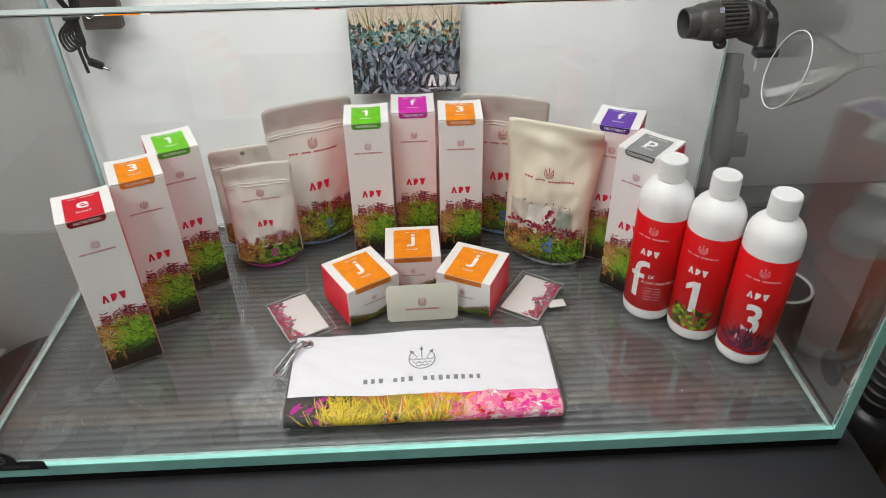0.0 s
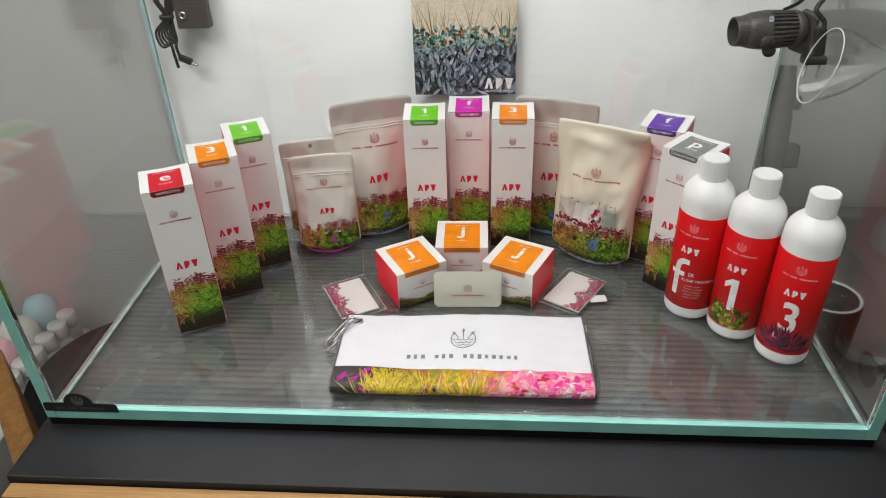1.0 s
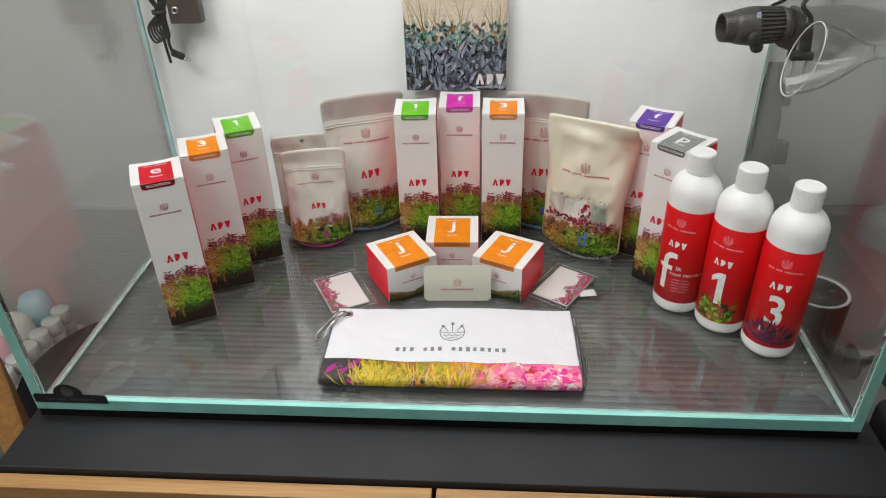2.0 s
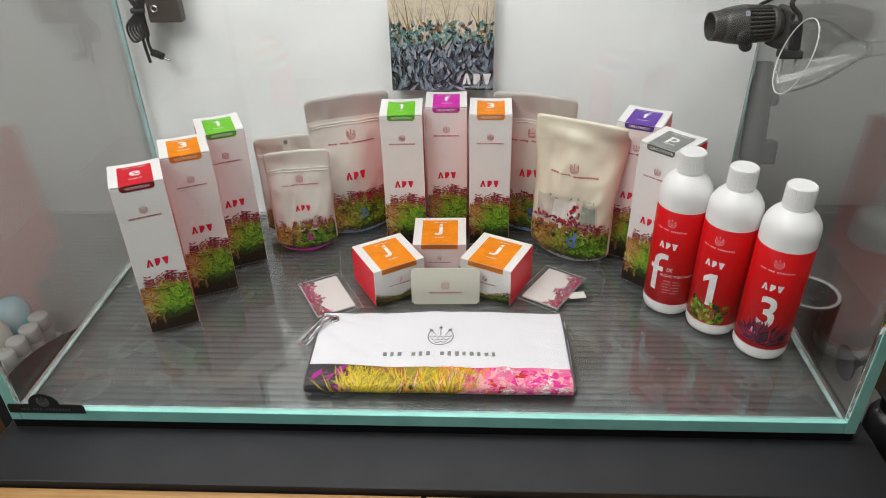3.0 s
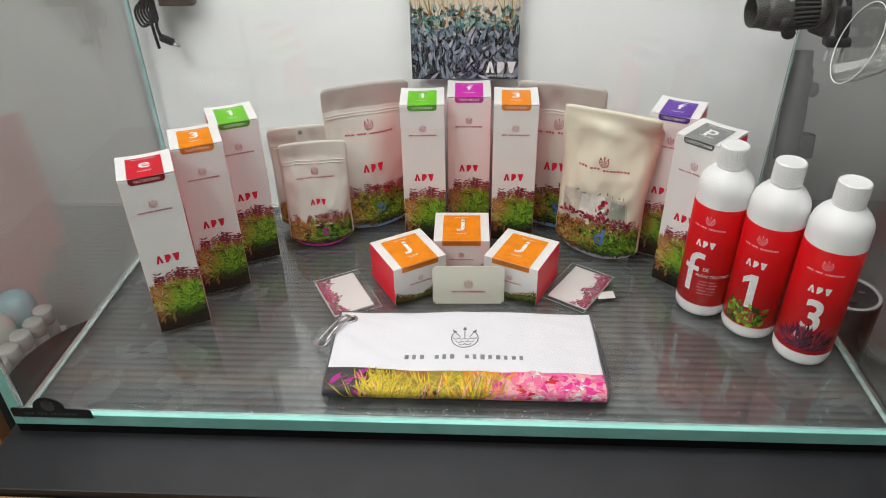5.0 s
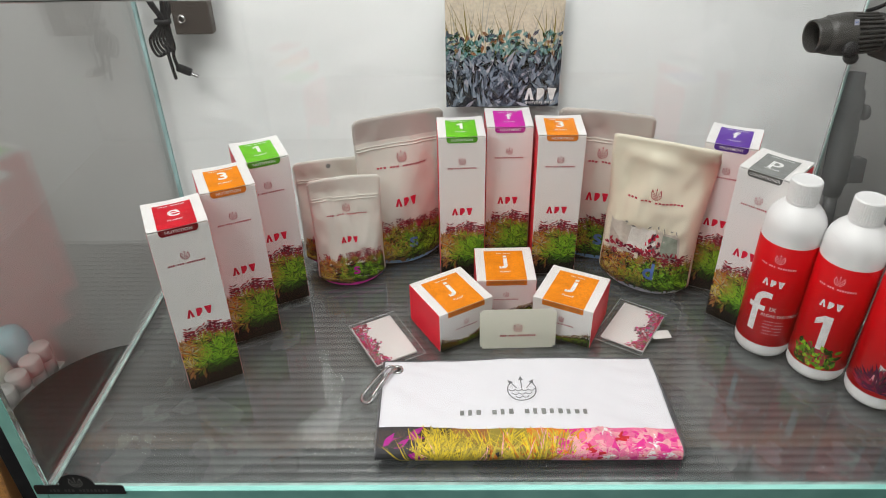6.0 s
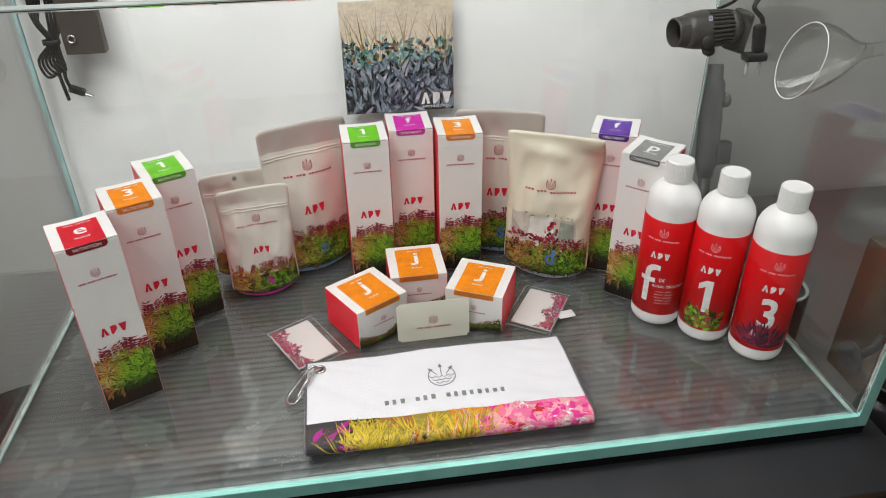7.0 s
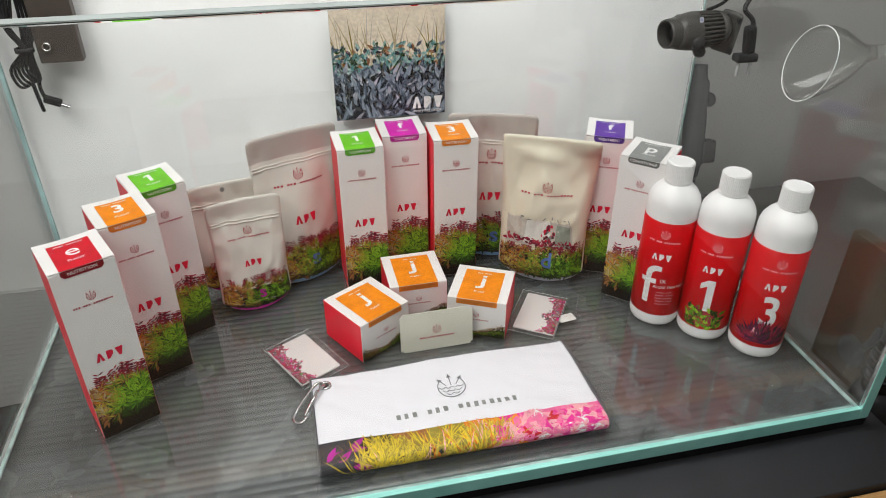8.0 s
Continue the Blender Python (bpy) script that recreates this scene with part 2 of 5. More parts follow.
def tube(points, radius, seg=10, bm=None, closed=False, smooth_steps=6):
    """A round tube along a smoothed line of points."""
    bm = bm or bmesh.new()
    pts = [Vector(p) for p in points]
    line = []
    n = len(pts)
    for i in range(n if closed else n - 1):
        p0, p1, p2, p3 = (pts[(i + k) % n] if closed else pts[min(max(i + k, 0), n - 1)] for k in (-1, 0, 1, 2))
        for s in range(smooth_steps):
            t = s / smooth_steps
            line.append(0.5 * ((2 * p1) + (p2 - p0) * t + (2 * p0 - 5 * p1 + 4 * p2 - p3) * t * t + (3 * p1 - p0 - 3 * p2 + p3) * t ** 3))
    if not closed:
        line.append(pts[-1])
    rings, side = [], None
    for i, p in enumerate(line):
        q = line[(i + 1) % len(line)] if closed or i + 1 < len(line) else p + (p - line[i - 1])
        d = (q - p).normalized()
        side = (side - d * side.dot(d)).normalized() if side else d.orthogonal().normalized()
        up = d.cross(side)
        rings.append([bm.verts.new(p + radius * (math.cos(a) * side + math.sin(a) * up)) for a in (2 * math.pi * k / seg for k in range(seg))])
    pairs = list(zip(rings, rings[1:])) + ([(rings[-1], rings[0])] if closed else [])
    for a, b in pairs:
        for k in range(seg):
            bm.faces.new((a[k], a[(k + 1) % seg], b[(k + 1) % seg], b[k]))
    if not closed:
        bm.faces.new(rings[0])
        bm.faces.new(rings[-1])
    bmesh.ops.recalc_face_normals(bm, faces=bm.faces)
    return bm


# ---- printing: flat shapes laid on a face, a bulging film or a round label ----
TEXTS = {}


def letters(text, bold):
    """Triangles of a text at size 1, centred."""
    if (text, bold) not in TEXTS:
        cu = bpy.data.curves.new("t", "FONT")
        cu.body, cu.align_x, cu.align_y, cu.offset, cu.resolution_u = text, "CENTER", "CENTER", bold, 4
        ob = new("t", cu)
        dg = bpy.context.evaluated_depsgraph_get()
        me = bpy.data.meshes.new_from_object(ob.evaluated_get(dg))
        bpy.data.objects.remove(ob)
        bm = bmesh.new()
        bm.from_mesh(me)
        bmesh.ops.triangulate(bm, faces=bm.faces)
        TEXTS[text, bold] = [[(v.co.x, v.co.y) for v in f.verts] for f in bm.faces]
        bm.free()
        bpy.data.meshes.remove(me)
    return TEXTS[text, bold]


def clip(poly, axis, at, keep_above):
    out = []
    for i, p in enumerate(poly):
        q = poly[(i + 1) % len(poly)]
        inp, inq = (p[axis] >= at) == keep_above, (q[axis] >= at) == keep_above
        if inp:
            out.append(p)
        if inp != inq:
            t = (at - p[axis]) / (q[axis] - p[axis])
            out.append((p[0] + t * (q[0] - p[0]), p[1] + t * (q[1] - p[1])))
    return out if len(out) > 2 else []


def cells(poly, axis, step):
    lo, hi = min(p[axis] for p in poly), max(p[axis] for p in poly)
    rest, out = poly, []
    k = math.floor(lo / step) + 1
    while k * step < hi and rest:
        low = clip(rest, axis, k * step, False)
        if low:
            out.append(low)
        rest = clip(rest, axis, k * step, True)
        k += 1
    return out + ([rest] if rest else [])


class Print:
    """Collects convex flat shapes; `lay` sets the height of what follows (in steps)."""

    def __init__(self, seed=0, bounds=None):
        self.items, self.level, self.rng, self.bounds = [], 0.0, random.Random(seed), bounds

    def poly(self, pts, colour):
        if self.bounds:
            x0, y0, x1, y1 = self.bounds
            for axis, at, above in ((0, x0, True), (0, x1, False), (1, y0, True), (1, y1, False)):
                pts = clip(pts, axis, at, above) if pts else pts
            if not pts:
                return
        self.level += 2.0e-7
        self.items.append((pts, colour, self.level))

    def lay(self, gap=6e-5):
        self.level += gap

    def rect(self, x0, y0, x1, y1, colour):
        self.poly([(x0, y0), (x1, y0), (x1, y1), (x0, y1)], colour)

    def text(self, text, x, y, size, colour, bold=0.0, wide=1.0, turn=0.0):
        c, s = math.cos(turn), math.sin(turn)
        level = self.level
        for tri in letters(text, bold):
            self.level = level
            self.poly([(x + size * (wide * px * c - py * s), y + size * (wide * px * s + py * c)) for px, py in tri], colour)
        self.lay(2e-6)

    def figure(self, ch, x, y, s, colour, wide=1.0):
        """A heavy numeral 1 or letter j; others come from the font."""
        w = s * 0.150 * wide
        if ch == "1":
            self.rect(x - w * 0.35, y - s * 0.36, x + w * 0.75, y + s * 0.36, colour)
            self.poly([(x - w * 0.35, y + s * 0.36), (x - w * 1.45, y + s * 0.25), (x - w * 1.45, y + s * 0.12), (x - w * 0.35, y + s * 0.22)], colour)
        elif ch == "j":
            self.rect(x - w * 0.2, y - s * 0.24, x + w * 0.7, y + s * 0.22, colour)
            self.rect(x - w * 0.2, y + s * 0.29, x + w * 0.7, y + s * 0.40, colour)
            cx, cy = x - w * 0.5, y - s * 0.24
            self.ring(cx, cy, w * 1.2, w * 0.9, colour, n=8, a0=math.radians(250), a1=math.radians(360))
            self.rect(cx - w * 0.75, cy - w * 1.2, cx - w * 0.35, cy - w * 0.32, colour)
        else:
            self.text(ch, x, y, s * (1.12 if ch in "ep" else 1.0), colour, 0.008 if ch == "e" else 0.022, 1.12 * wide)

    def name_bars(self, x, y, width, height, colour, groups=(3, 3, 8), fill=0.74):
        """A row of small plain bars in groups."""
        count = sum(groups) + (len(groups) - 1) * 0.9
        step, at = width / count, x - width / 2
        for g in groups:
            for k in range(g):
                tall = height * (1.0 if k % 3 else 0.86)
                self.rect(at + step * 0.14, y - tall / 2, at + step * (fill if k % 2 else fill + 0.08), y + tall / 2, colour)
                at += step
            at += step * 0.9

    def blocks(self, x, y, size, colour):
        """Three plain shapes: a triangle, a block with a cut corner, a wedge."""
        h, w = size, size * 0.86
        a, b = x - 1.08 * w, x + 1.05 * w
        self.poly([(a - w * 0.46, y - h / 2), (a - w * 0.14, y - h / 2), (a + w * 0.10, y + h / 2), (a - w * 0.12, y + h / 2)], colour)
        self.poly([(a + w * 0.46, y - h / 2), (a + w * 0.14, y - h / 2), (a - w * 0.10, y + h / 2), (a + w * 0.12, y + h / 2)], colour)
        self.poly([(x - w * 0.36, y - h / 2), (x - w * 0.08, y - h / 2), (x + w * 0.36, y + h * 0.02), (x + w * 0.36, y + h * 0.34),
                   (x + w * 0.20, y + h / 2), (x - w * 0.36, y + h / 2)], colour)
        self.poly([(b - w * 0.14, y - h / 2), (b + w * 0.14, y - h / 2), (b + w * 0.44, y + h / 2), (b - w * 0.44, y + h / 2)], colour)

    def ring(self, x, y, r, width, colour, n=24, a0=0.0, a1=2 * math.pi):
        for i in range(n):
            a, b = a0 + (a1 - a0) * i / n, a0 + (a1 - a0) * (i + 1) / n
            self.poly([(x + (r - width) * math.cos(a), y + (r - width) * math.sin(a)), (x + r * math.cos(a), y + r * math.sin(a)),
                       (x + r * math.cos(b), y + r * math.sin(b)), (x + (r - width) * math.cos(b), y + (r - width) * math.sin(b))], colour)

    def emblem(self, x, y, r, colour, w=0.12):
        """A ring with three wavy lines and a low crown of three spikes."""
        w *= r
        self.ring(x, y, r, w, colour, n=30, a0=math.radians(128), a1=math.radians(412))
        for dy, count in ((0.02, 4), (-0.30, 3), (-0.60, 2)):
            for k in range(count):
                self.ring(x + (k - (count - 1) / 2) * r * 0.44, y + (dy + 0.10) * r, r * 0.25, w * 0.85, colour, n=8, a0=math.radians(195), a1=math.radians(345))
        for foot, tip, ln in ((-0.34, -0.86, 0.88), (0.0, 0.0, 1.22), (0.34, 0.86, 0.88)):
            x1, y1 = x + tip * r, y + ln * r
            x0, y0 = x + foot * r, y + 0.14 * r
            d = Vector((x1 - x0, y1 - y0)).normalized()
            nx, ny = -d.y * w * 0.45, d.x * w * 0.45
            self.poly([(x0 - nx, y0 - ny), (x1 - nx, y1 - ny), (x1 + nx, y1 + ny), (x0 + nx, y0 + ny)], colour)
            a, b = r * 0.17, r * 0.34
            self.poly([(x1 - d.y * a - d.x * b, y1 + d.x * a - d.y * b), (x1 + d.y * a - d.x * b, y1 - d.x * a - d.y * b), (x1 + d.x * r * 0.06, y1 + d.y * r * 0.06)], colour)

    def burst(self, x, y, r, colours, n=15, spread=math.pi, lean=math.pi / 2, width=0.12):
        """A tuft of narrow leaves fanning out of one point."""
        for i in range(n):
            a = lean + (self.rng.random() - 0.5) * 2 * spread
            ln = r * (0.55 + 0.45 * self.rng.random())
            w = r * width * (0.7 + 0.6 * self.rng.random())
            dx, dy = math.cos(a), math.sin(a)
            mx, my = x + dx * ln * 0.5, y + dy * ln * 0.5
            self.poly([(x, y), (mx - dy * w * 0.5, my + dx * w * 0.5), (x + dx * ln, y + dy * ln), (mx + dy * w * 0.5, my - dx * w * 0.5)],
                      self.rng.choice(colours))

    def blade(self, x, y, ln, a, bend, w, colour):
        """A long narrow leaf that curves by `bend` radians on its way to the tip."""
        n, pts = 4, [(x, y, a)]
        for k in range(n):
            a += bend / n
            x, y = x + ln / n * math.cos(a), y + ln / n * math.sin(a)
            pts.append((x, y, a))
        for k in range(n):
            (xa, ya, aa), (xb, yb, ab) = pts[k], pts[k + 1]
            wa, wb = (w * (1 - (q / n) ** 2) * 0.5 for q in (k, k + 1))
            self.poly([(xa + math.sin(aa) * wa, ya - math.cos(aa) * wa), (xb + math.sin(ab) * wb, yb - math.cos(ab) * wb),
                       (xb - math.sin(ab) * wb, yb + math.cos(ab) * wb), (xa - math.sin(aa) * wa, ya + math.cos(aa) * wa)], colour)

    def leaf(self, x, y, ln, w, a, colour, rib=None):
        dx, dy = math.cos(a), math.sin(a)

        def at(u, v):
            return (x + dx * ln * u - dy * w * v, y + dy * ln * u + dx * w * v)
        self.poly([at(0, 0), at(0.25, -0.42), at(0.55, -0.46), at(1, 0), at(0.55, 0.46), at(0.25, 0.42)], colour)
        if rib:
            self.poly([at(0.05, -0.05), at(0.9, 0), at(0.05, 0.05)], rib)

    def mesh(self, name, f, step=None, gap=0.0003):
        """f(x, y, height) gives the place of a point of the print."""
        verts, faces, index = [], [], []
        for pts, colour, level in self.items:
            todo = [pts]
            if step:
                todo = [c for p in todo for c in cells(p, 0, step[0])]
                todo = [c for p in todo for c in cells(p, 1, step[1])]
            for c in todo:
                faces.append(list(range(len(verts), len(verts) + len(c))))
                verts += [f(x, y, gap + level) for x, y in c]
                index.append(colour)
        used = [c for c in INKS if c in set(index)]
        me = bpy.data.meshes.new(name)
        me.from_pydata(verts, [], faces)
        for c in used:
            me.materials.append(INK[c])
        me.polygons.foreach_set("material_index", [used.index(c) for c in index])
        me.update()
        return me


def plant_art(p, w, base, h, soil=0.28):
    """The printed planted bed: dark soil, feathery golden and green tufts, red stems behind."""
    r = p.rng
    x0, x1 = -w / 2, w / 2
    crowd = max(1.0, w / 0.057)
    p.rect(x0, base, x1, base + h * 0.56, "soil")
    # ragged dark growth at the back
    for i in range(int(34 * crowd)):
        u = r.random()
        x, y = x0 + w * u, base + h * (0.50 + 0.16 * r.random() + 0.05 * u)
        p.burst(x, y, h * 0.10, ("maroon", "soil", "brown", "crimson") if r.random() < 0.75 else ("dkgreen", "olive", "soil"), n=8, width=0.26)
    # red stems with paired leaves
    for i in range(int(17 * crowd)):
        u = r.random() ** 0.75
        x, y = x0 + w * u, base + h * (0.60 + 0.06 * r.random())
        lean, reach = math.radians(90 + 50 * (r.random() - 0.5)), h * (0.12 + 0.12 * r.random() + 0.12 * u * r.random())
        dx, dy = math.cos(lean), math.sin(lean)
        p.poly([(x - dy * 0.0003, y + dx * 0.0003), (x + dy * 0.0003, y - dx * 0.0003), (x + dx * reach, y + dy * reach)], "maroon")
        for k in range(6):
            t = 0.25 + 0.75 * k / 5
            for side in (-1, 1):
                p.leaf(x + dx * reach * t, y + dy * reach * t, h * (0.052 + 0.02 * r.random()), h * 0.020, lean + side * math.radians(55 + 30 * r.random()),
                       r.choice(("maroon", "crimson", "crimson", "maroon", "rose")))
    # tufts, back to front; each a dark hollow, then darker and lighter blades
    rows = 5
    for row in range(rows):
        v = row / (rows - 1)
        n = int(round((4.0 + v) * crowd))
        for i in range(n):
            u = (i + 0.15 + 0.7 * r.random()) / n
            x, y = x0 + w * u, base + h * (0.645 - (0.645 - soil - 0.05) * v + 0.05 * (r.random() - 0.5))
            zone = u + 0.16 * (r.random() - 0.5)
            if zone < 0.30:
                deep, mid, light = ("brown", "maroon", "soil"), ("brown", "dkorange", "olive"), ("yellow", "dkorange", "straw")
                if v > 0.6:
                    mid, light = ("olive", "yellow", "brown"), ("gold", "yellow", "straw")
            elif zone < 0.46:
                deep, mid, light = ("soil", "dkgreen", "brown"), ("olive", "green", "olive"), ("yellow", "lime", "olive")
            else:
                deep, mid, light = ("soil", "dkgreen", "dkgreen"), ("green", "dkgreen", "green"), ("lime", "lime", "green")
                if v < 0.2:
                    deep, mid, light = ("maroon", "brown", "soil"), ("olive", "brown", "green"), ("olive", "green", "yellow")
            rad = h * (0.150 + 0.05 * r.random())
            p.burst(x, y - rad * 0.35, rad * 1.0, deep, n=12, width=0.22)
            p.burst(x, y - rad * 0.10, rad, mid, n=24, width=0.055)
            p.burst(x, y + rad * 0.12, rad * 0.90, light, n=24, spread=2.4, width=0.056)
    for i in range(int(9 * crowd)):
        x, y = x0 + w * r.random(), base + h * (0.04 + 0.14 * r.random())
        p.burst(x, y, h * 0.05, ("dkgreen", "charcoal", "maroon"), n=4, width=0.09)


# ---- the room ----
FLOOR_Z, CEIL_Z = -0.80, 1.75
XL, XR, YN, YF = -1.70, 1.30, 0.78, -2.60


def slab(name, x0, x1, y0, y1, z0, z1, mat, label, category):
    return solo(name, box(x1 - x0, y1 - y0, z1 - z0, ((x0 + x1) / 2, (y0 + y1) / 2, z0)), mat, label, category, kind="structure")


slab("floor", XL - 0.1, XR + 0.1, YF - 0.1, YN + 0.1, FLOOR_Z - 0.1, FLOOR_Z, FLOOR_WOOD, "dark brown wooden room floor", "floor")
slab("ceiling", XL - 0.1, XR + 0.1, YF - 0.1, YN + 0.1, CEIL_Z, CEIL_Z + 0.1, CEIL_PAINT, "plain white painted room ceiling", "ceiling")
slab("wall_north", XL, XR, YN, YN + 0.1, FLOOR_Z, CEIL_Z, WALL_DIM_BACK, "wall behind the tank, its grey darkened against lamp spill", "wall")
slab("wall_south", XL, XR, YF - 0.1, YF, FLOOR_Z, CEIL_Z, WALL_PAINT, "light grey painted wall of the room", "wall")
slab("wall_west", XL - 0.1, XL, YF - 0.1, YN + 0.1, FLOOR_Z, CEIL_Z, WALL_PAINT, "light grey painted side wall", "wall")
slab("wall_east", XR, XR + 0.1, YF - 0.1, YN + 0.1, FLOOR_Z, CEIL_Z, WALL_DIM_EAST, "side wall, its grey darkened for weaker light", "wall")

# ---- the cabinet under the tank ----
TOP_Z = -0.0225
cabinet = thing("aquarium_cabinet", pose(0.006, 0, FLOOR_Z), "oak aquarium cabinet with a black top and two doors", "cabinet")
CH = TOP_Z - FLOOR_Z
part("carcass", box(0.90, 0.50, CH - 0.0185, (0, 0.185, 0.0), 0.002), OAK_Z, cabinet)
part("worktop", box(0.930, 0.5465, 0.018, (0, 0.18875, CH - 0.018), 0.0015), BLACK_TOP, cabinet, "matt black worktop")
for sx in (-1, 1):
    part("door", box(0.4585, 0.018, CH - 0.026, (sx * 0.2315, -0.0950, 0.018), 0.0012), OAK_X, cabinet, "oak veneered door")

# ---- the tank: floor at z = 0, front inner face at y = 0 ----
W2, D, H, G = 0.4375, 0.430, 0.445, 0.012
tank = thing("aquarium", pose(0, 0, -G), "empty rimless clear glass aquarium with teal edges", "aquarium")


def pane(name, sx, sy, sz, at, label=""):
    ob = part(name, box(sx, sy, sz, at, 0.0006, 1), GLASS, tank, label)
    ob.visible_shadow = False
    return ob


pane("front_pane", 2 * W2 - 0.0004, G - 0.0004, H - 0.0008, (0, -G / 2, G + 0.0002))
pane("back_pane", 2 * W2 - 0.0004, G - 0.0004, H - 0.0008, (0, D + G / 2, G + 0.0002))
pane("side_pane", G - 0.0004, D + G - 0.0004, H - 0.0008, (-W2 - G / 2, (D + G) / 2 + 0.0002, G + 0.0002))
pane("side_pane", G - 0.0004, D + G - 0.0004, H - 0.0008, (W2 + G / 2, (D + G) / 2 + 0.0002, G + 0.0002))
pane("bottom_pane", 2 * W2, D, G - 0.0006, (0, D / 2, 0.0004))
# polished edges that glow teal: front foot, corner posts, rims
part("front_edge", box(2 * W2 - 0.0004, G, G + 0.0036, (0, -G / 2, 0.0002), 0.0010), GLASS_EDGE, tank, "teal polished glass edge")
part("front_seam", box(2 * W2 - 0.012, 0.0036, 0.0024, (0, 0.0021, G + 0.0003), 0.0008), SILICONE, tank, "whitish silicone seam")
for sx in (-1, 1):
    part("corner_edge", box(G, G - 0.0002, H + G - 0.0004, (sx * (W2 + G / 2), -G / 2, 0.0002), 0.0008), GLASS_EDGE, tank, "teal polished glass edge")
    part("side_seam", box(0.0045, D - 0.001, 0.0026, (sx * (W2 - 0.0025), D / 2, G + 0.0003), 0.0010), SILICONE, tank, "whitish silicone seam")
    cw = 0.005 if sx < 0 else 0.0026
    # the left seam carries the corner's teal glow as colour
    part("corner_seam", box(cw, cw, H - 0.01, (sx * (W2 - cw * 0.54), D - cw * 0.54, G + 0.004), 0.0008), SEAM_GLOW if sx < 0 else SILICONE, tank, "pale corner seam")
    part("side_rim", box(G, D, 0.0008, (sx * (W2 + G / 2), D / 2, G + H + 0.0002)), GLASS_RIM, tank)
part("front_rim", box(2 * W2, G, 0.0008, (0, -G / 2, G + H + 0.0002)), GLASS_RIM, tank)
part("back_rim", box(2 * W2, G, 0.0008, (0, D + G / 2, G + H + 0.0002)), GLASS_RIM, tank)

solo("frosted_background", box(2 * W2 + 0.022, 0.0008, H + 0.008, (0, D + G + 0.0015, TOP_Z + 0.022)), FILM,
     "white frosted film covering the tank's back pane", "background film")

# the ribbed mat under the clear bottom
bm = bmesh.new()
PERIOD, Y0, Y1 = 0.0100, -0.011, D + G - 0.001
rows = []
ny = int((Y1 - Y0) / PERIOD * 8)
for i in range(ny + 1):
    y = Y0 + (Y1 - Y0) * i / ny
    ph = (y - Y0) / PERIOD % 1.0
    z = -G - 0.0006 - 0.00065 * (0.5 - 0.5 * math.cos(2 * math.pi * ph)) ** 1.5
    rows.append([bm.verts.new((sx * (W2 + G - 0.001), y, z)) for sx in (-1, 1)])
for a, b in zip(rows, rows[1:]):
    bm.faces.new((a[0], a[1], b[1], b[0]))
lo = [[bm.verts.new((sx * (W2 + G - 0.001), y, TOP_Z)) for sx in (-1, 1)] for y in (Y0, Y1)]
bm.faces.new((rows[0][1], rows[0][0], lo[0][0], lo[0][1])).material_index = 1
bm.faces.new((rows[-1][0], rows[-1][1], lo[1][1], lo[1][0]))
bm.faces.new((lo[0][0], lo[1][0], lo[1][1], lo[0][1]))
for k in (0, 1):
    bm.faces.new([r[k] for r in rows] + [lo[1][k], lo[0][k]])
bmesh.ops.recalc_face_normals(bm, faces=bm.faces)
solo("ribbed_mat", bm, [MAT_RIB, FOAM], "dark grey ribbed foam mat under the tank", "mat")


# ---- cartons ----
TW = 0.0575      # tall carton's side
TH = 0.200


def carton_body(w, d, h):
    bm = box(w, d, h, (0, 0, 0), 0.0008, 2)
    for f in bm.faces:
        f.material_index = 1 if abs(f.normal.x) > 0.75 else 0
    return bm


def flat(x, y, hgt, face):
    return (x, face - hgt, y)


def shared(cache, key, build):
    if key not in cache:
        cache[key] = build()
    return cache[key]


MESHES = {}


def front_art():
    p = Print(3, (-TW / 2 + 0.0004, 0.0006, TW / 2 - 0.0004, 0.1))
    plant_art(p, TW - 0.0008, 0.0008, 0.090)
    return p.mesh("printed_planting", lambda x, y, k: flat(x, y, k, -TW / 2))


def one_mark(name, draw, f, step=None, gap=0.0003):
    p = Print(1)
    draw(p)
    return p.mesh(name, f, step, gap)


FRONT_MARKS = (("emblem", lambda p: p.emblem(0, 0.1680, 0.0044, "rose")), ("name_bars", lambda p: p.name_bars(0, 0.1592, 0.036, 0.0022, "rose")),
               ("block_mark", lambda p: p.blocks(0, 0.0985, 0.0100, "red")))


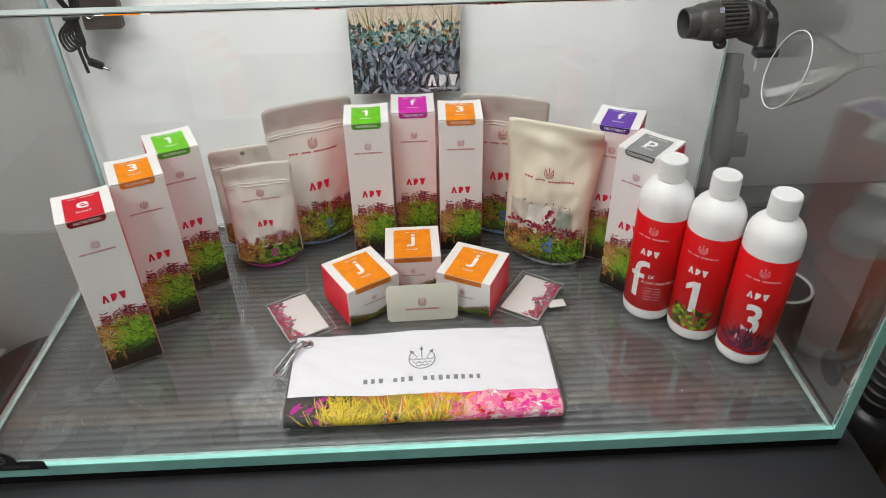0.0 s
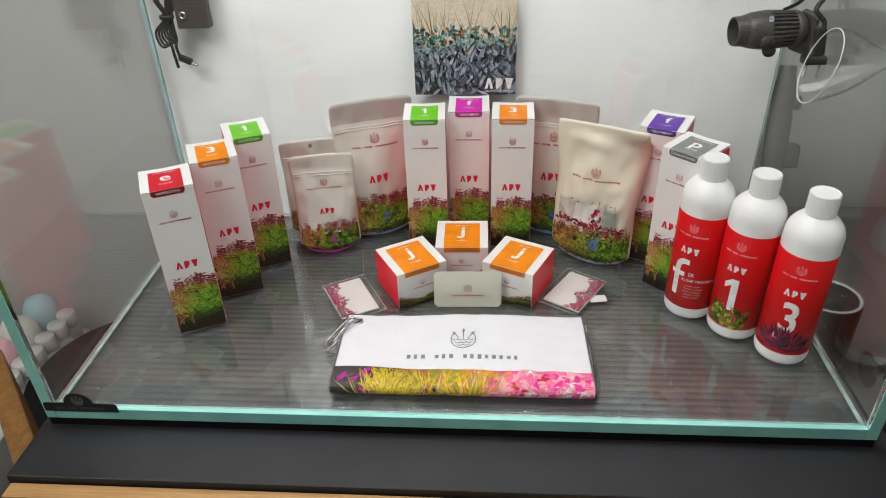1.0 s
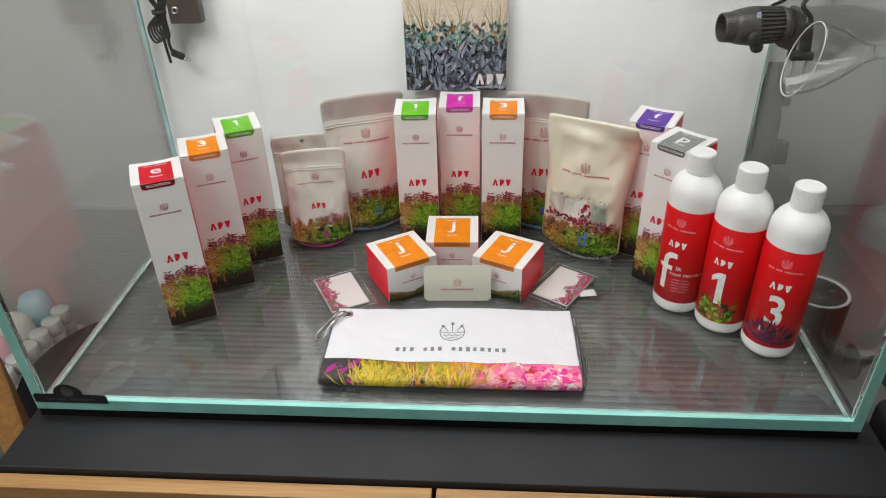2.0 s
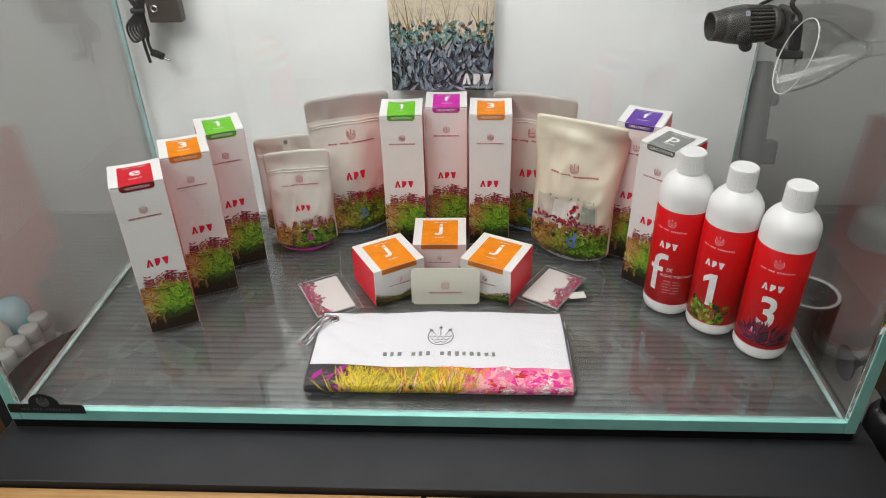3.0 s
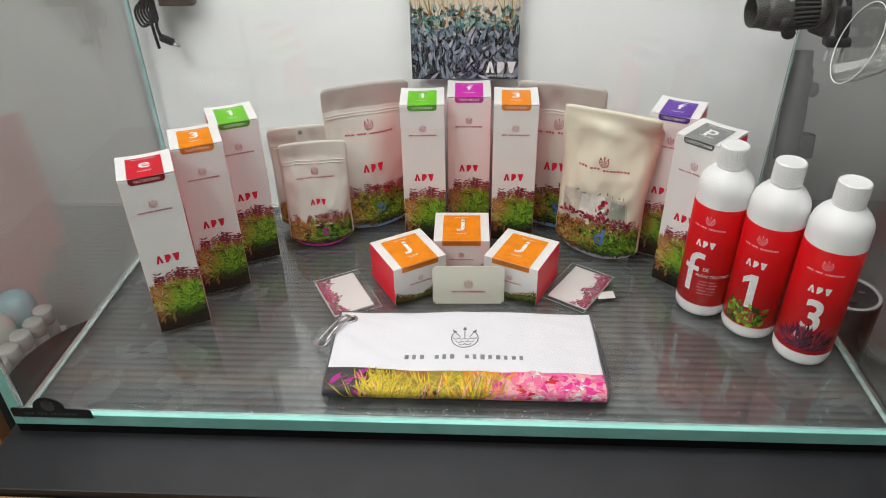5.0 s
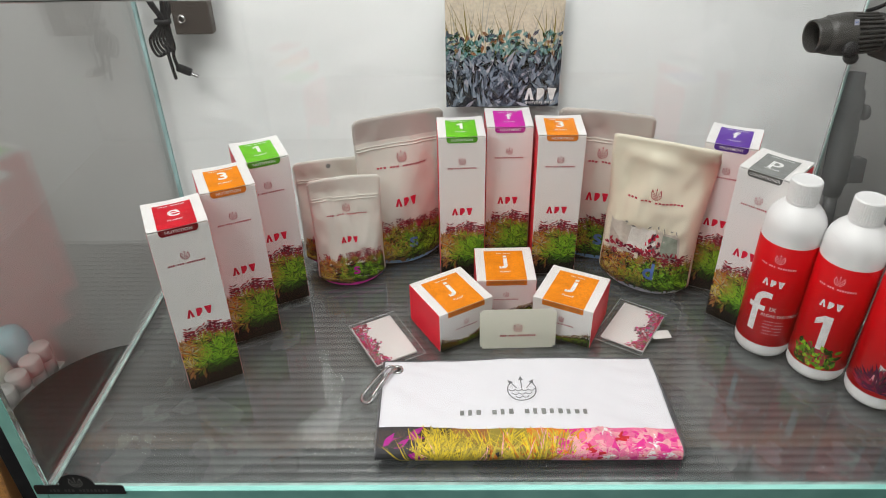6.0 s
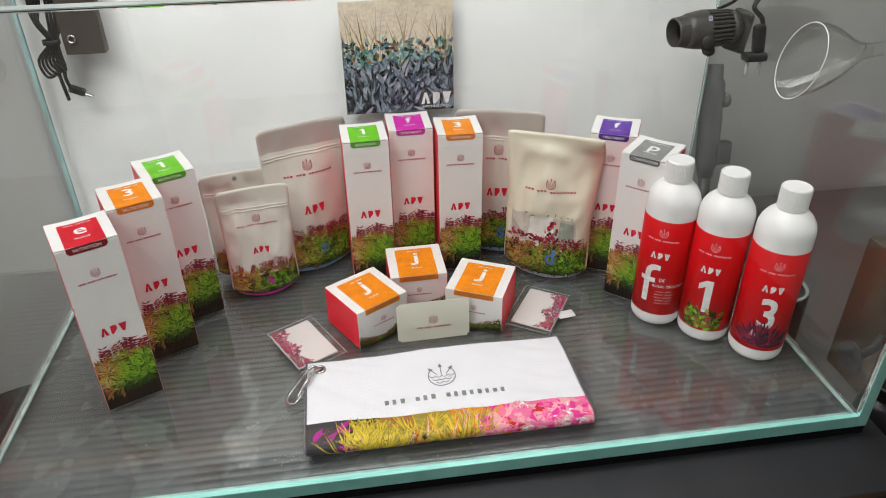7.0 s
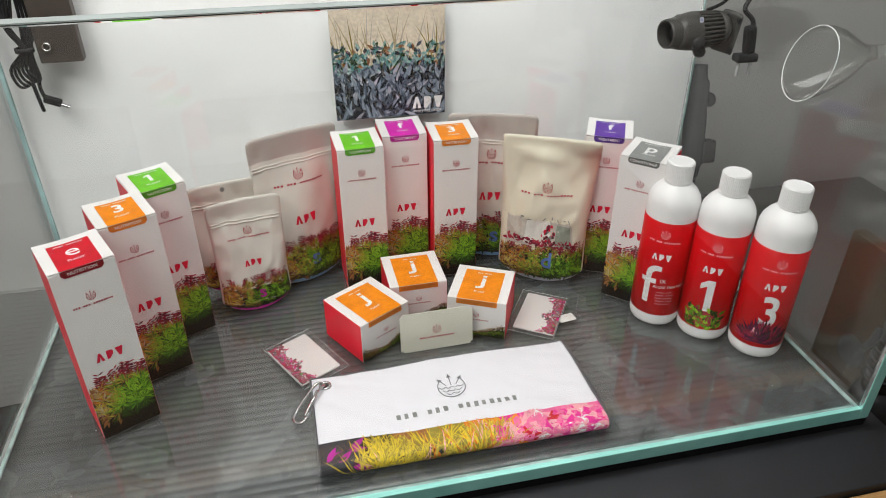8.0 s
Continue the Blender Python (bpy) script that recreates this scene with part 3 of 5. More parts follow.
def carton(m, mark, word, foot, colour, dark, label):
    ob = thing("tall_carton", m, label, "carton", "cartons in the tank")
    part("body", shared(MESHES, "carton", lambda: part("body", carton_body(TW, TW, TH - 0.0008), [CARTON, CARTON_RED], ob).data), None, ob) if "carton" in MESHES else \
        shared(MESHES, "carton", lambda: part("body", carton_body(TW, TW, TH - 0.0008), [CARTON, CARTON_RED], ob).data)
    # tuck lid, sprung up a little at the back
    if "lid" not in MESHES:
        lid_bm = box(TW - 0.0004, TW - 0.0002, 0.0006, (0, 0, 0), 0.0002, 1)
        bmesh.ops.subdivide_edges(lid_bm, edges=list(lid_bm.edges), cuts=3, use_grid_fill=True)
        for v in lid_bm.verts:
            v.co.z += 0.0016 * ((v.co.y + TW / 2) / TW) + 0.0012 * (2 * v.co.x / TW) ** 2
        lid = part("lid", lid_bm, CARTON, ob)
        MESHES["lid"] = lid.data
    else:
        lid = part("lid", MESHES["lid"], None, ob)
    lid.location.z = TH - 0.0006
    part("printed_planting", shared(MESHES, "front_art", front_art), None, ob)
    for nm, draw in FRONT_MARKS:
        part(nm, shared(MESHES, nm, lambda: one_mark(nm, draw, lambda x, y, k: flat(x, y, k, -TW / 2))), None, ob)
    p = Print(2)
    h = TW / 2
    p.rect(-0.0185, -h, 0.0185, h - 0.010, colour)
    p.lay()
    p.figure(mark, 0, 0.0015, 0.0225, "white")
    p.text(word, 0, -0.0140, 0.0045, "white", 0.012, 1.1)
    p.name_bars(0, 0.0150, 0.026, 0.0017, "white", (4, 6))
    lift = lambda x, y, k: (x, y, TH + 0.0003 + k + 0.0016 * ((y + h) / TW) + 0.0013 * (2 * x / TW) ** 2)
    part("top_label", p.mesh("top_label", lift, (0.006, 0.012), 0.0002), None, ob, "coloured printed top label")
    q = Print(2)
    q.poly([(-0.0185, TH + 0.0003), (-0.0185, TH - 0.0045), (-0.0160, TH - 0.0072), (0.0160, TH - 0.0072), (0.0185, TH - 0.0045), (0.0185, TH + 0.0003)], dark)
    q.lay()
    q.text(foot, 0, TH - 0.0035, 0.0046, "white", 0.006, 1.05)
    part("tuck_flap", q.mesh("tuck_flap", lambda x, y, k: flat(x, y, k, -h)), None, ob, "darker printed tuck flap")
    return ob


for x, y, rz, mark, word, foot, c, dk, lab in (
        (-0.331, 0.167, 26, "e", "PLANT", "NUTRITION", "tred", "dktred", "tall white carton with a red top label, planted-bed print"),
        (-0.303, 0.243, 25, "3", "PLANT", "NUTRITION", "orange", "dkorange", "tall white carton with an orange top label, planted-bed print"),
        (-0.281, 0.311, 25.5, "1", "PLANT", "NUTRITION", "tgreen", "dktgreen", "tall white carton with a green top label, planted-bed print"),
        (-0.046, 0.370, 3, "1", "PLANT", "NUTRITION", "tgreen", "dktgreen", "tall white carton with a green top label, planted-bed print"),
        (0.0142, 0.3985, 1, "f", "ALGAE", "TREATMENT", "magenta", "dkmagenta", "tall white carton with a magenta top label, planted-bed print"),
        (0.0755, 0.372, -1, "3", "PLANT", "NUTRITION", "orange", "dkorange", "tall white carton with an orange top label, planted-bed print"),
        (0.275, 0.334, -26, "f", "ALGAE", "TREATMENT", "violet", "dkviolet", "tall white carton with a violet top label, planted-bed print"),
        (0.294, 0.258, -44, "p", "WATER", "CONDITIONER", "tgrey", "dktgrey", "tall white carton with a grey top label, planted-bed print")):
    carton(pose(x, y, 0, 0, 0, rz), mark, word, foot, c, dk, lab)

JW, JH = 0.0720, 0.0525


def small_carton(m):
    ob = thing("small_carton", m, "small white and red carton with an orange top label", "carton", "small cartons")
    part("body", carton_body(JW, JW, JH), [CARTON, CARTON_RED], ob)
    h = JW / 2
    p = Print(5)
    p.rect(-0.0245, -h, 0.0245, h - 0.0085, "orange")
    p.lay()
    p.figure("j", 0, 0.003, 0.034, "white", 1.05)
    p.text("PLANT", 0, -0.0185, 0.0045, "white", 0.008)
    p.name_bars(0, 0.0215, 0.018, 0.0016, "white", (3, 4))
    part("top_label", p.mesh("top_label", lambda x, y, k: (x, y, JH + k)), None, ob, "orange printed top label")
    q = Print(5, (-h + 0.0005, 0.0005, h - 0.0005, JH - 0.0003))
    fl2 = Print(5)
    fl2.rect(-0.0245, JH - 0.0075, 0.0245, JH - 0.0003, "dkorange")
    fl2.lay()
    fl2.text("GROWTH BOOSTER", 0, JH - 0.0042, 0.0046, "brown", 0.004)
    part("tuck_flap", fl2.mesh("tuck_flap", lambda x, y, k: flat(x, y, k, -h)), None, ob, "darker orange tuck flap")
    r = q.rng
    for i in range(44):
        u = i / 43
        x = -h + JW * u
        top = 0.006 + 0.013 * abs(2 * u - 0.9) ** 1.3 * (0.75 + 0.5 * r.random())
        q.rect(x - 0.0010, 0.0005, x + 0.0010, top * 0.75, "soil" if i % 3 else "dkgreen")
        q.burst(x, top * 0.85, 0.0042, ("brown", "maroon", "soil", "olive"), n=7, width=0.2)
        q.burst(x, top * 0.45, 0.0042, ("lime", "olive", "green") if u > 0.35 else ("brown", "yellow", "olive"), n=8, width=0.10)
    part("printed_front", q.mesh("printed_front", lambda x, y, k: flat(x, y, k, -h)), None, ob, "printed planting")
    part("emblem", one_mark("emblem", lambda p: p.emblem(0, 0.031, 0.0034, "rose"), lambda x, y, k: flat(x, y, k, -h)), None, ob)
    part("name_bars", one_mark("name_bars", lambda p: p.name_bars(0, 0.0242, 0.030, 0.0018, "rose"), lambda x, y, k: flat(x, y, k, -h)), None, ob)
    return ob


j = small_carton(pose(-0.060, 0.237, 0, 0, 0, 31))
copy_thing(j, pose(0.007, 0.292, 0, 0, 0, 1))
copy_thing(j, pose(0.084, 0.2405, 0, 0, 0, -26))


# ---- stand-up pouches ----
def pouch(m, w, h, thick, mark, label, top=0.030, zip_lines=True, film=None, seal=None, seed=1, crumple=0.0, foot="skyfoot", hole=True, art_h=0.36, name_y=0.735, mark_colour="blue", window=False):
    ob = thing("standup_pouch", m, label, "pouch", "pouches")
    film, seal = film or POUCH, seal or POUCH_SEAL
    nz = random.Random(seed)
    off = Vector((nz.random() * 9, nz.random() * 9, nz.random() * 9))

    def half_w(v):
        return w / 2 * (1 - (0.03 if window else 0.04) * math.sin(math.pi * min(v / 0.9, 1.0)) - (0.10 * (1 - v / 0.10) ** 2 if v < 0.10 else 0))

    def depth(u, v):
        """Half thickness at u in -1..1 across and v in 0..1 up."""
        top_v = 1 - top / h
        if v >= top_v:
            t = 0.0
        else:
            s = v / top_v
            t = (1 - s) ** 0.75 * (0.55 + 0.45 * min(s / 0.12, 1.0)) + 0.16 * math.sin(math.pi * s)
        side = max(1 - abs(u) ** 2.6, 0.0) ** 0.8
        return 0.0006 + thick / 2 * t * side

    def place(x, y, k, sign=-1):
        v = min(max(y / h, 0), 1)
        hw = half_w(v)
        u = max(-1, min(1, x / (w / 2)))
        bump = crumple * (noise.noise(Vector((u * 1.6, v * 2.6, 0)) + off) + 0.9 * abs(noise.noise(Vector((u * 2.6 + v * 2, v * 4 - u * 1.5, 2)) + off)) + 0.35 * abs(noise.noise(Vector((u * 4.5 - v * 3, v * 7 + u * 2, 5)) + off))) * min(1, 6 * v)
        lift_bottom = 0.010 * (abs(u) ** 2.2) * max(0, 1 - v / 0.10)
        drop = max(0.0, abs(u) - 0.86) / 0.14
        top_round = -0.005 * (1 - math.sqrt(max(0.0, 1 - drop * drop))) * max(0.0, (v - 0.90) / 0.10) * (0.3 if window else 1.0)
        bow = (0.0 if window else 0.002) * (1 - u * u) * max(0.0, (v - 0.6) / 0.4)
        if window:
            if u > 0:
                hw *= 0.90 + 0.10 * min(max((v - 0.40) / 0.50, 0.0), 1.0) ** 1.3
            line = u - (0.12 + 1.55 * max(0.0, 0.92 - v))
            hold = min(1.0, max(0.0, (0.97 - v) / 0.10)) * min(1.0, max(0.0, (v - 0.34) / 0.2))
            bump += 0.030 * max(0.0, line) * hold
            bump -= 0.0035 * math.exp(-((v - 0.88 + 0.05 * u) / 0.035) ** 2) * (1 - u * u)
            bump += 0.0045 * math.exp(-((u + 0.45 - 0.5 * (v - 0.75)) / 0.20) ** 2 - ((v - 0.76) / 0.10) ** 2)
        bump *= 1.0 - min(1.0, max(0.0, (v - 0.88) / 0.10)) * 0.85
        return (u * hw, sign * (depth(u, v) + k) + bump, y + lift_bottom + top_round + bow)

    nu, nv = 24, 40
    bm = bmesh.new()
    sheets = {}
    for s in (-1, 1):
        sheets[s] = [[bm.verts.new(place(-w / 2 + w * i / nu, h * jv / nv, 0, s)) for i in range(nu + 1)] for jv in range(nv + 1)]
        g = sheets[s]
        for a in range(nv):
            for b in range(nu):
                f = bm.faces.new((g[a][b], g[a][b + 1], g[a + 1][b + 1], g[a + 1][b]))
                f.smooth = True
                f.material_index = 1 if (a + 0.5) / nv > 1 - top / h else 0
    a, b = sheets[-1], sheets[1]
    for i in range(nu):
        bm.faces.new((a[0][i], b[0][i], b[0][i + 1], a[0][i + 1])).material_index = 2
        bm.faces.new((a[nv][i], a[nv][i + 1], b[nv][i + 1], b[nv][i])).material_index = 1
    for i in range(nv):
        bm.faces.new((a[i][0], a[i + 1][0], b[i + 1][0], b[i][0]))
        bm.faces.new((a[i][nu], b[i][nu], b[i + 1][nu], a[i + 1][nu]))
    bmesh.ops.recalc_face_normals(bm, faces=bm.faces)
    bag = part("bag", bm, [film, seal, POUCH_DARK], ob)
    if zip_lines:
        for y in (h - top - 0.004, h - top - 0.0075):
            line = [place(-w / 2 + 0.002 + (w - 0.004) * i / 12, y, 0.0003) for i in range(13)]
            part("zip_ridge", tube(line, 0.0007, 6, smooth_steps=2), film, bag, "pressed zip ridge", True)
    if hole:
        p = Print(seed)
        p.ring(0, h - 0.009, 0.0030, 0.0030, "tgrey", 16)
        part("hang_hole", p.mesh("hang_hole", place, (0.004, 0.005), 0.0004), None, bag, "punched hang hole")
    p = Print(seed, (-w / 2 + 0.002, 0.0015, w / 2 - 0.002, h))
    plant_art(p, w - 0.004, 0.004, h * art_h, 0.12)
    part("printed_planting", p.mesh("printed_planting", place, (0.006, 0.006), 0.0004), None, bag, "printed planted bed")
    part("emblem", one_mark("emblem", lambda z: z.emblem(0, h * name_y, w * 0.055, "rose"), place, (0.006, 0.006), 0.0004), None, bag)
    part("name_bars", one_mark("name_bars", lambda z: z.name_bars(0, h * (name_y - 0.052), w * 0.58, h * 0.0115, "rose"), place, (0.006, 0.006), 0.0004), None, bag)
    part("block_mark", one_mark("block_mark", lambda z: z.blocks(0, h * (0.46 if not window else 0.375), h * 0.055, "red"), place, (0.006, 0.006), 0.0004 if not window else 0.0010), None, bag)
    q = Print(seed)
    q.level += 4e-4
    if window:
        q.poly([(-w * 0.42, h * 0.28), (w * 0.36, h * 0.28), (w * 0.33, h * 0.455), (-w * 0.42, h * 0.475)], "pouchgrey")
        q.lay(2e-4)
        q.poly([(-w * 0.22, h * 0.30), (w * 0.10, h * 0.29), (w * 0.08, h * 0.46), (-w * 0.19, h * 0.47)], "ragwhite")
        q.poly([(w * 0.14, h * 0.28), (w * 0.34, h * 0.28), (w * 0.31, h * 0.43), (w * 0.15, h * 0.44)], "windowgreen")
        q.lay(3e-4)
        for i in range(34):
            q.leaf(w * (0.01 + 0.12 * q.rng.random()), h * (0.295 + 0.12 * q.rng.random()), 0.0055, 0.0045, math.radians(70 + 40 * q.rng.random()), q.rng.choice(("crimson", "maroon", "tgrey", "charcoal", "red")))
        for i in range(70):
            u = q.rng.random()
            q.leaf(w * (-0.43 + 0.80 * u), h * (0.462 + 0.022 * q.rng.random() - 0.02 * u), 0.0065, 0.0026, math.pi * q.rng.random(), "pouchcream" if i % 9 else "tgrey")
        for i in range(80):
            u = q.rng.random()
            q.leaf(w * (-0.42 + 0.82 * u), h * (0.27 + 0.035 * q.rng.random() + 0.02 * (u < 0.35)), 0.007, 0.003, math.pi * q.rng.random(), q.rng.choice(("crimson", "maroon", "crimson", "rose")))
        q.lay(2e-4)
    q.text(mark, w * 0.06, h * 0.175, h * 0.15, mark_colour, 0.018, 1.1)
    part("letter_mark", q.mesh("letter_mark", place, (0.006, 0.006), 0.0006), None, bag, "printed letter")
    q = Print(seed)
    q.level += 3e-4
    bend = [(w * (-0.40 + 0.86 * i / 10), h * (0.036 - 0.020 * math.sin(math.pi * i / 10))) for i in range(11)]
    for (xa, ya), (xb, yb) in zip(bend, bend[1:]):
        q.poly([(xa, ya - h * 0.016), (xb, yb - h * 0.016), (xb, yb + h * 0.016), (xa, ya + h * 0.016)], foot)
    part("foot_band", q.mesh("foot_band", place, (0.006, 0.006), 0.0006), None, bag, "coloured foot band")
    return ob


pouch(pose(-0.190, 0.333, 0, 0, 0, 13), 0.090, 0.152, 0.036, "s", "small pale stand-up pouch with zip and planted-bed print", 0.022, seed=2, seal=POUCH, foot="magenta", mark_colour="dkmagenta", hole=False, crumple=0.0042)
pouch(pose(-0.216, 0.381, 0, 0, 0, 13), 0.090, 0.153, 0.030, "s", "small pale stand-up pouch behind its twin", 0.022, seed=4, seal=POUCH, foot="magenta", mark_colour="dkmagenta", hole=True, crumple=0.0042)
pouch(pose(-0.1235, 0.388, 0, 0, 0, 22), 0.119, 0.211, 0.042, "s", "large pale stand-up pouch with a taupe top seal", 0.034, seed=5, hole=False, crumple=0.0040)
pouch(pose(0.136, 0.392, 0, 0, 0, -17), 0.119, 0.209, 0.036, "s", "large pale stand-up pouch leaning behind a carton", 0.034, seed=6, hole=False, crumple=0.0034)
pouch(pose(0.1910, 0.316, 0, 0, 0, -27), 0.122, 0.203, 0.046, "d", "crumpled cream stand-up pouch with a clear window", 0.010, False, POUCH_CREAM, POUCH_CREAM, 8, 0.0065, "silver", False, 0.33, 0.69, window=True)


# ---- bottles ----
BR, BH = 0.0298, 0.212


def bottle(m, mark, label, seed):
    ob = thing("dosing_bottle", m, label, "bottle", "bottles in a row")
    body = [(0, 0.0012), (BR * 0.80, 0.0), (BR * 0.92, 0.0012), (BR * 0.985, 0.0055), (BR, 0.010), (BR, 0.160), (BR * 0.985, 0.1655), (BR * 0.93, 0.1715),
            (BR * 0.80, 0.1780), (BR * 0.62, 0.1835), (BR * 0.53, 0.1855), (BR * 0.48, 0.1868), (BR * 0.48, 0.1990), (0, 0.1990)]
    part("body", lathe(body, 64), HDPE, ob, "white plastic body", True)
    rc = 0.0154
    cap = [(0, 0.1885), (rc * 0.93, 0.1885), (rc, 0.1888), (rc, 0.1905), (rc, 0.2085), (rc * 0.975, 0.2105), (rc * 0.90, 0.2118), (rc * 0.86, 0.2112), (0, 0.2114)]
    part("cap", lathe(cap, 132, ridge=lambda i, k: 0.965 if k in (3, 4) and i % 3 == 0 else 1.0), HDPE, ob, "ribbed white screw cap")
    ring = lathe([(rc * 0.80, 0.1868), (rc * 0.97, 0.1868), (rc * 0.99, 0.1874), (rc * 0.97, 0.1881), (rc * 0.80, 0.1881)], 48)
    part("tamper_ring", ring, HDPE, ob)
    lab = lathe([(BR + 0.0001, 0.0170), (BR + 0.00025, 0.0171), (BR + 0.00025, 0.1454), (BR + 0.0001, 0.1455)], 96)
    wrap = part("label", lab, LABEL_RED, ob, "glossy red wrap-around label", True)
    rim = lambda x, y, k: ((BR + 0.00025 + k) * math.sin(x / BR), -(BR + 0.00025 + k) * math.cos(x / BR), y)
    p = Print(seed, (-0.06, 0.0175, 0.06, 0.152))
    if mark == "f":
        p.text("f", -0.0105, 0.0575, 0.077, "white", 0.002, 1.0)
        p.text("IX", 0.0065, 0.0670, 0.0075, "white", 0.01)
        p.text("ALGAE TREATMENT", 0.0175, 0.0585, 0.0052, "white", 0.008, 0.92)
        for k in range(5):
            p.name_bars(0.0105 + 0.001 * (k % 2), 0.0510 - 0.0042 * k, 0.018 + 0.006 * ((k * 3) % 4) / 4, 0.0015, "palepink", (4, 3 + k % 3))
    else:
        p.figure(mark, 0.001, 0.0650, 0.060 if mark == "1" else 0.056, "white", 0.80 if mark == "1" else 0.70)
        p.lay(8e-5)
        r = p.rng
        if mark == "1":
            for i in range(90):
                x, y = (r.random() - 0.5) * 0.040, 0.018 + 0.024 * r.random() ** 1.3
                p.leaf(x, y, 0.0098, 0.0050, math.radians(20 + 140 * r.random()), r.choice(("green", "dkgreen", "lime", "green", "crimson", "dkgreen")), "olive" if i % 3 == 0 else None)
        else:
            for i in range(14):
                x, y = (r.random() - 0.5) * 0.030, 0.020 + 0.016 * r.random()
                p.burst(x, y, 0.027, ("purple", "maroon", "soil", "purple", "crimson", "charcoal"), n=15, spread=1.6, width=0.12)
            p.poly([(-0.012, 0.034), (-0.005, 0.036), (-0.010, 0.044)], "palepink")
    part("label_print", p.mesh("label_print", rim, (0.003, 0.012), 0.00012), None, wrap, "large white figure on the label")
    for nm, draw in (("emblem", lambda z: z.emblem(0, 0.1300, 0.0052, "palepink")), ("name_bars", lambda z: z.name_bars(0, 0.1205, 0.037, 0.0024, "palepink")),
                     ("block_mark", lambda z: z.blocks(0, 0.1000, 0.0085, "white"))):
        part(nm, one_mark(nm, draw, rim, (0.003, 0.012), 0.00012), None, wrap)
    return ob


bottle(pose(0.3015, 0.2040, 0, 0, 0, -36), "f", "white plastic bottle, red label with a large letter", 1)
bottle(pose(0.3460, 0.1645, 0, 0, 0, -39), "1", "white plastic bottle, red label with a green plant", 2)
bottle(pose(0.3905, 0.1215, 0, 0, 0, -29), "3", "white plastic bottle, red label with a purple plant", 3)


# ---- folded towel with carabiner ----
TX0, TX1, TY0, TY1, TT = -0.1325, 0.1635, 0.0285, 0.1595, 0.0135


def towel_top(x, y):
    """Height of the upper layer; the front is a rounded fold."""
    r = TT / 2
    wave = 0.0022 * noise.noise(Vector((x * 14, y * 16, 3))) + 0.0016 * abs(noise.noise(Vector((x * 22 + y * 30, y * 34, 5)))) + 0.0005 * noise.noise(Vector((x * 60, y * 60, 8)))
    back = max(0, (y - 0.13) / 0.03) ** 2 * 0.0025
    return TT + wave - back + 0.0015 * math.sin((x + 0.02) * 30) * (y - TY0) / 0.13


def towel_place(s, x, k=0.0):
    """s runs from the foot of the front fold (0) over it and back to the rear hem."""
    r = TT / 2
    arc = math.pi * r
    skew = (x - TX0) / (TX1 - TX0)
    if s < arc:
        a = s / r
        y = TY0 + r - (r + k) * math.sin(a)
        z = r - (r + k) * math.cos(a)
        blend = a / math.pi
        z = z + (towel_top(x, TY0 + r) - TT) * blend
        return (x, y, max(z, 0.0004))
    y = TY0 + r + (s - arc)
    return (x - 0.0015 * (y - TY0) / 0.13, y + 0.005 * skew * (y - TY0) / 0.13, towel_top(x, y) + k)


ARC = math.pi * TT / 2
SLEN = ARC + (TY1 - TY0 - TT / 2)
towel = thing("folded_towel", Matrix(), "folded white microfibre towel with a floral printed band", "towel")
bm = bmesh.new()
nx, ns = 80, 46
grid = [[bm.verts.new(towel_place(SLEN * i / ns, TX0 + (TX1 - TX0) * j2 / nx)) for j2 in range(nx + 1)] for i in range(ns + 1)]
for i in range(ns):
    for j2 in range(nx):
        bm.faces.new((grid[i][j2], grid[i][j2 + 1], grid[i + 1][j2 + 1], grid[i + 1][j2])).smooth = True
# closing skirt to the lower layer
low = [bm.verts.new((v.co.x, v.co.y, 0.006)) for v in grid[ns]]
for j2 in range(nx):
    bm.faces.new((grid[ns][j2], grid[ns][j2 + 1], low[j2 + 1], low[j2]))
for side in (0, nx):
    line = [grid[i][side] for i in range(ns + 1)]
    foot = [bm.verts.new((v.co.x, max(v.co.y, TY0 + 0.002), min(0.004, v.co.z))) for v in line]
    for i in range(ns):
        if (line[i].co - foot[i].co).length > 1e-5 or (line[i + 1].co - foot[i + 1].co).length > 1e-5:
            bm.faces.new((line[i], line[i + 1], foot[i + 1], foot[i]))
bmesh.ops.remove_doubles(bm, verts=bm.verts, dist=1e-6)
bmesh.ops.recalc_face_normals(bm, faces=bm.faces)
upper = part("upper_layer", bm, TOWEL, towel)
low_bm = box(TX1 - TX0 - 0.002, TY1 - TY0 - 0.010, 0.0055, ((TX0 + TX1) / 2 + 0.004, (TY0 + TY1) / 2 + 0.001, 0.0002), 0.002, 2)
part("lower_layer", low_bm, TOWEL, towel)
for side, dx in ((TX0, 0.0002), (TX1, -0.0002)):
    part("side_hem", tube([towel_place(SLEN * (0.02 + 0.97 * i / 14), side + dx, 0.0002) for i in range(15)], 0.0013, 6, smooth_steps=3), HEM, towel, "dark grey stitched hem", True)
part("rear_hem", tube([towel_place(SLEN, TX0 + (TX1 - TX0) * i / 16) for i in range(17)], 0.0011, 6, smooth_steps=3), HEM, towel, "dark grey stitched hem", True)
lower_hem = [(TX1 + 0.0030, TY0 + 0.010, 0.0045), (TX1 + 0.0062, 0.060, 0.004), (TX1 + 0.0045, 0.10, 0.004), (TX1 + 0.0015, 0.14, 0.004)]
part("lower_hem", tube(lower_hem, 0.0018, 6), HEM, towel, "printed edge of the lower layer", True)

# floral band round the front fold; the edge climbs to the left
BX0, BX1 = TX0 + 0.0012, TX1 - 0.0012
band = Print(11, (BX0, 0.0006, BX1, 0.060))
r = band.rng


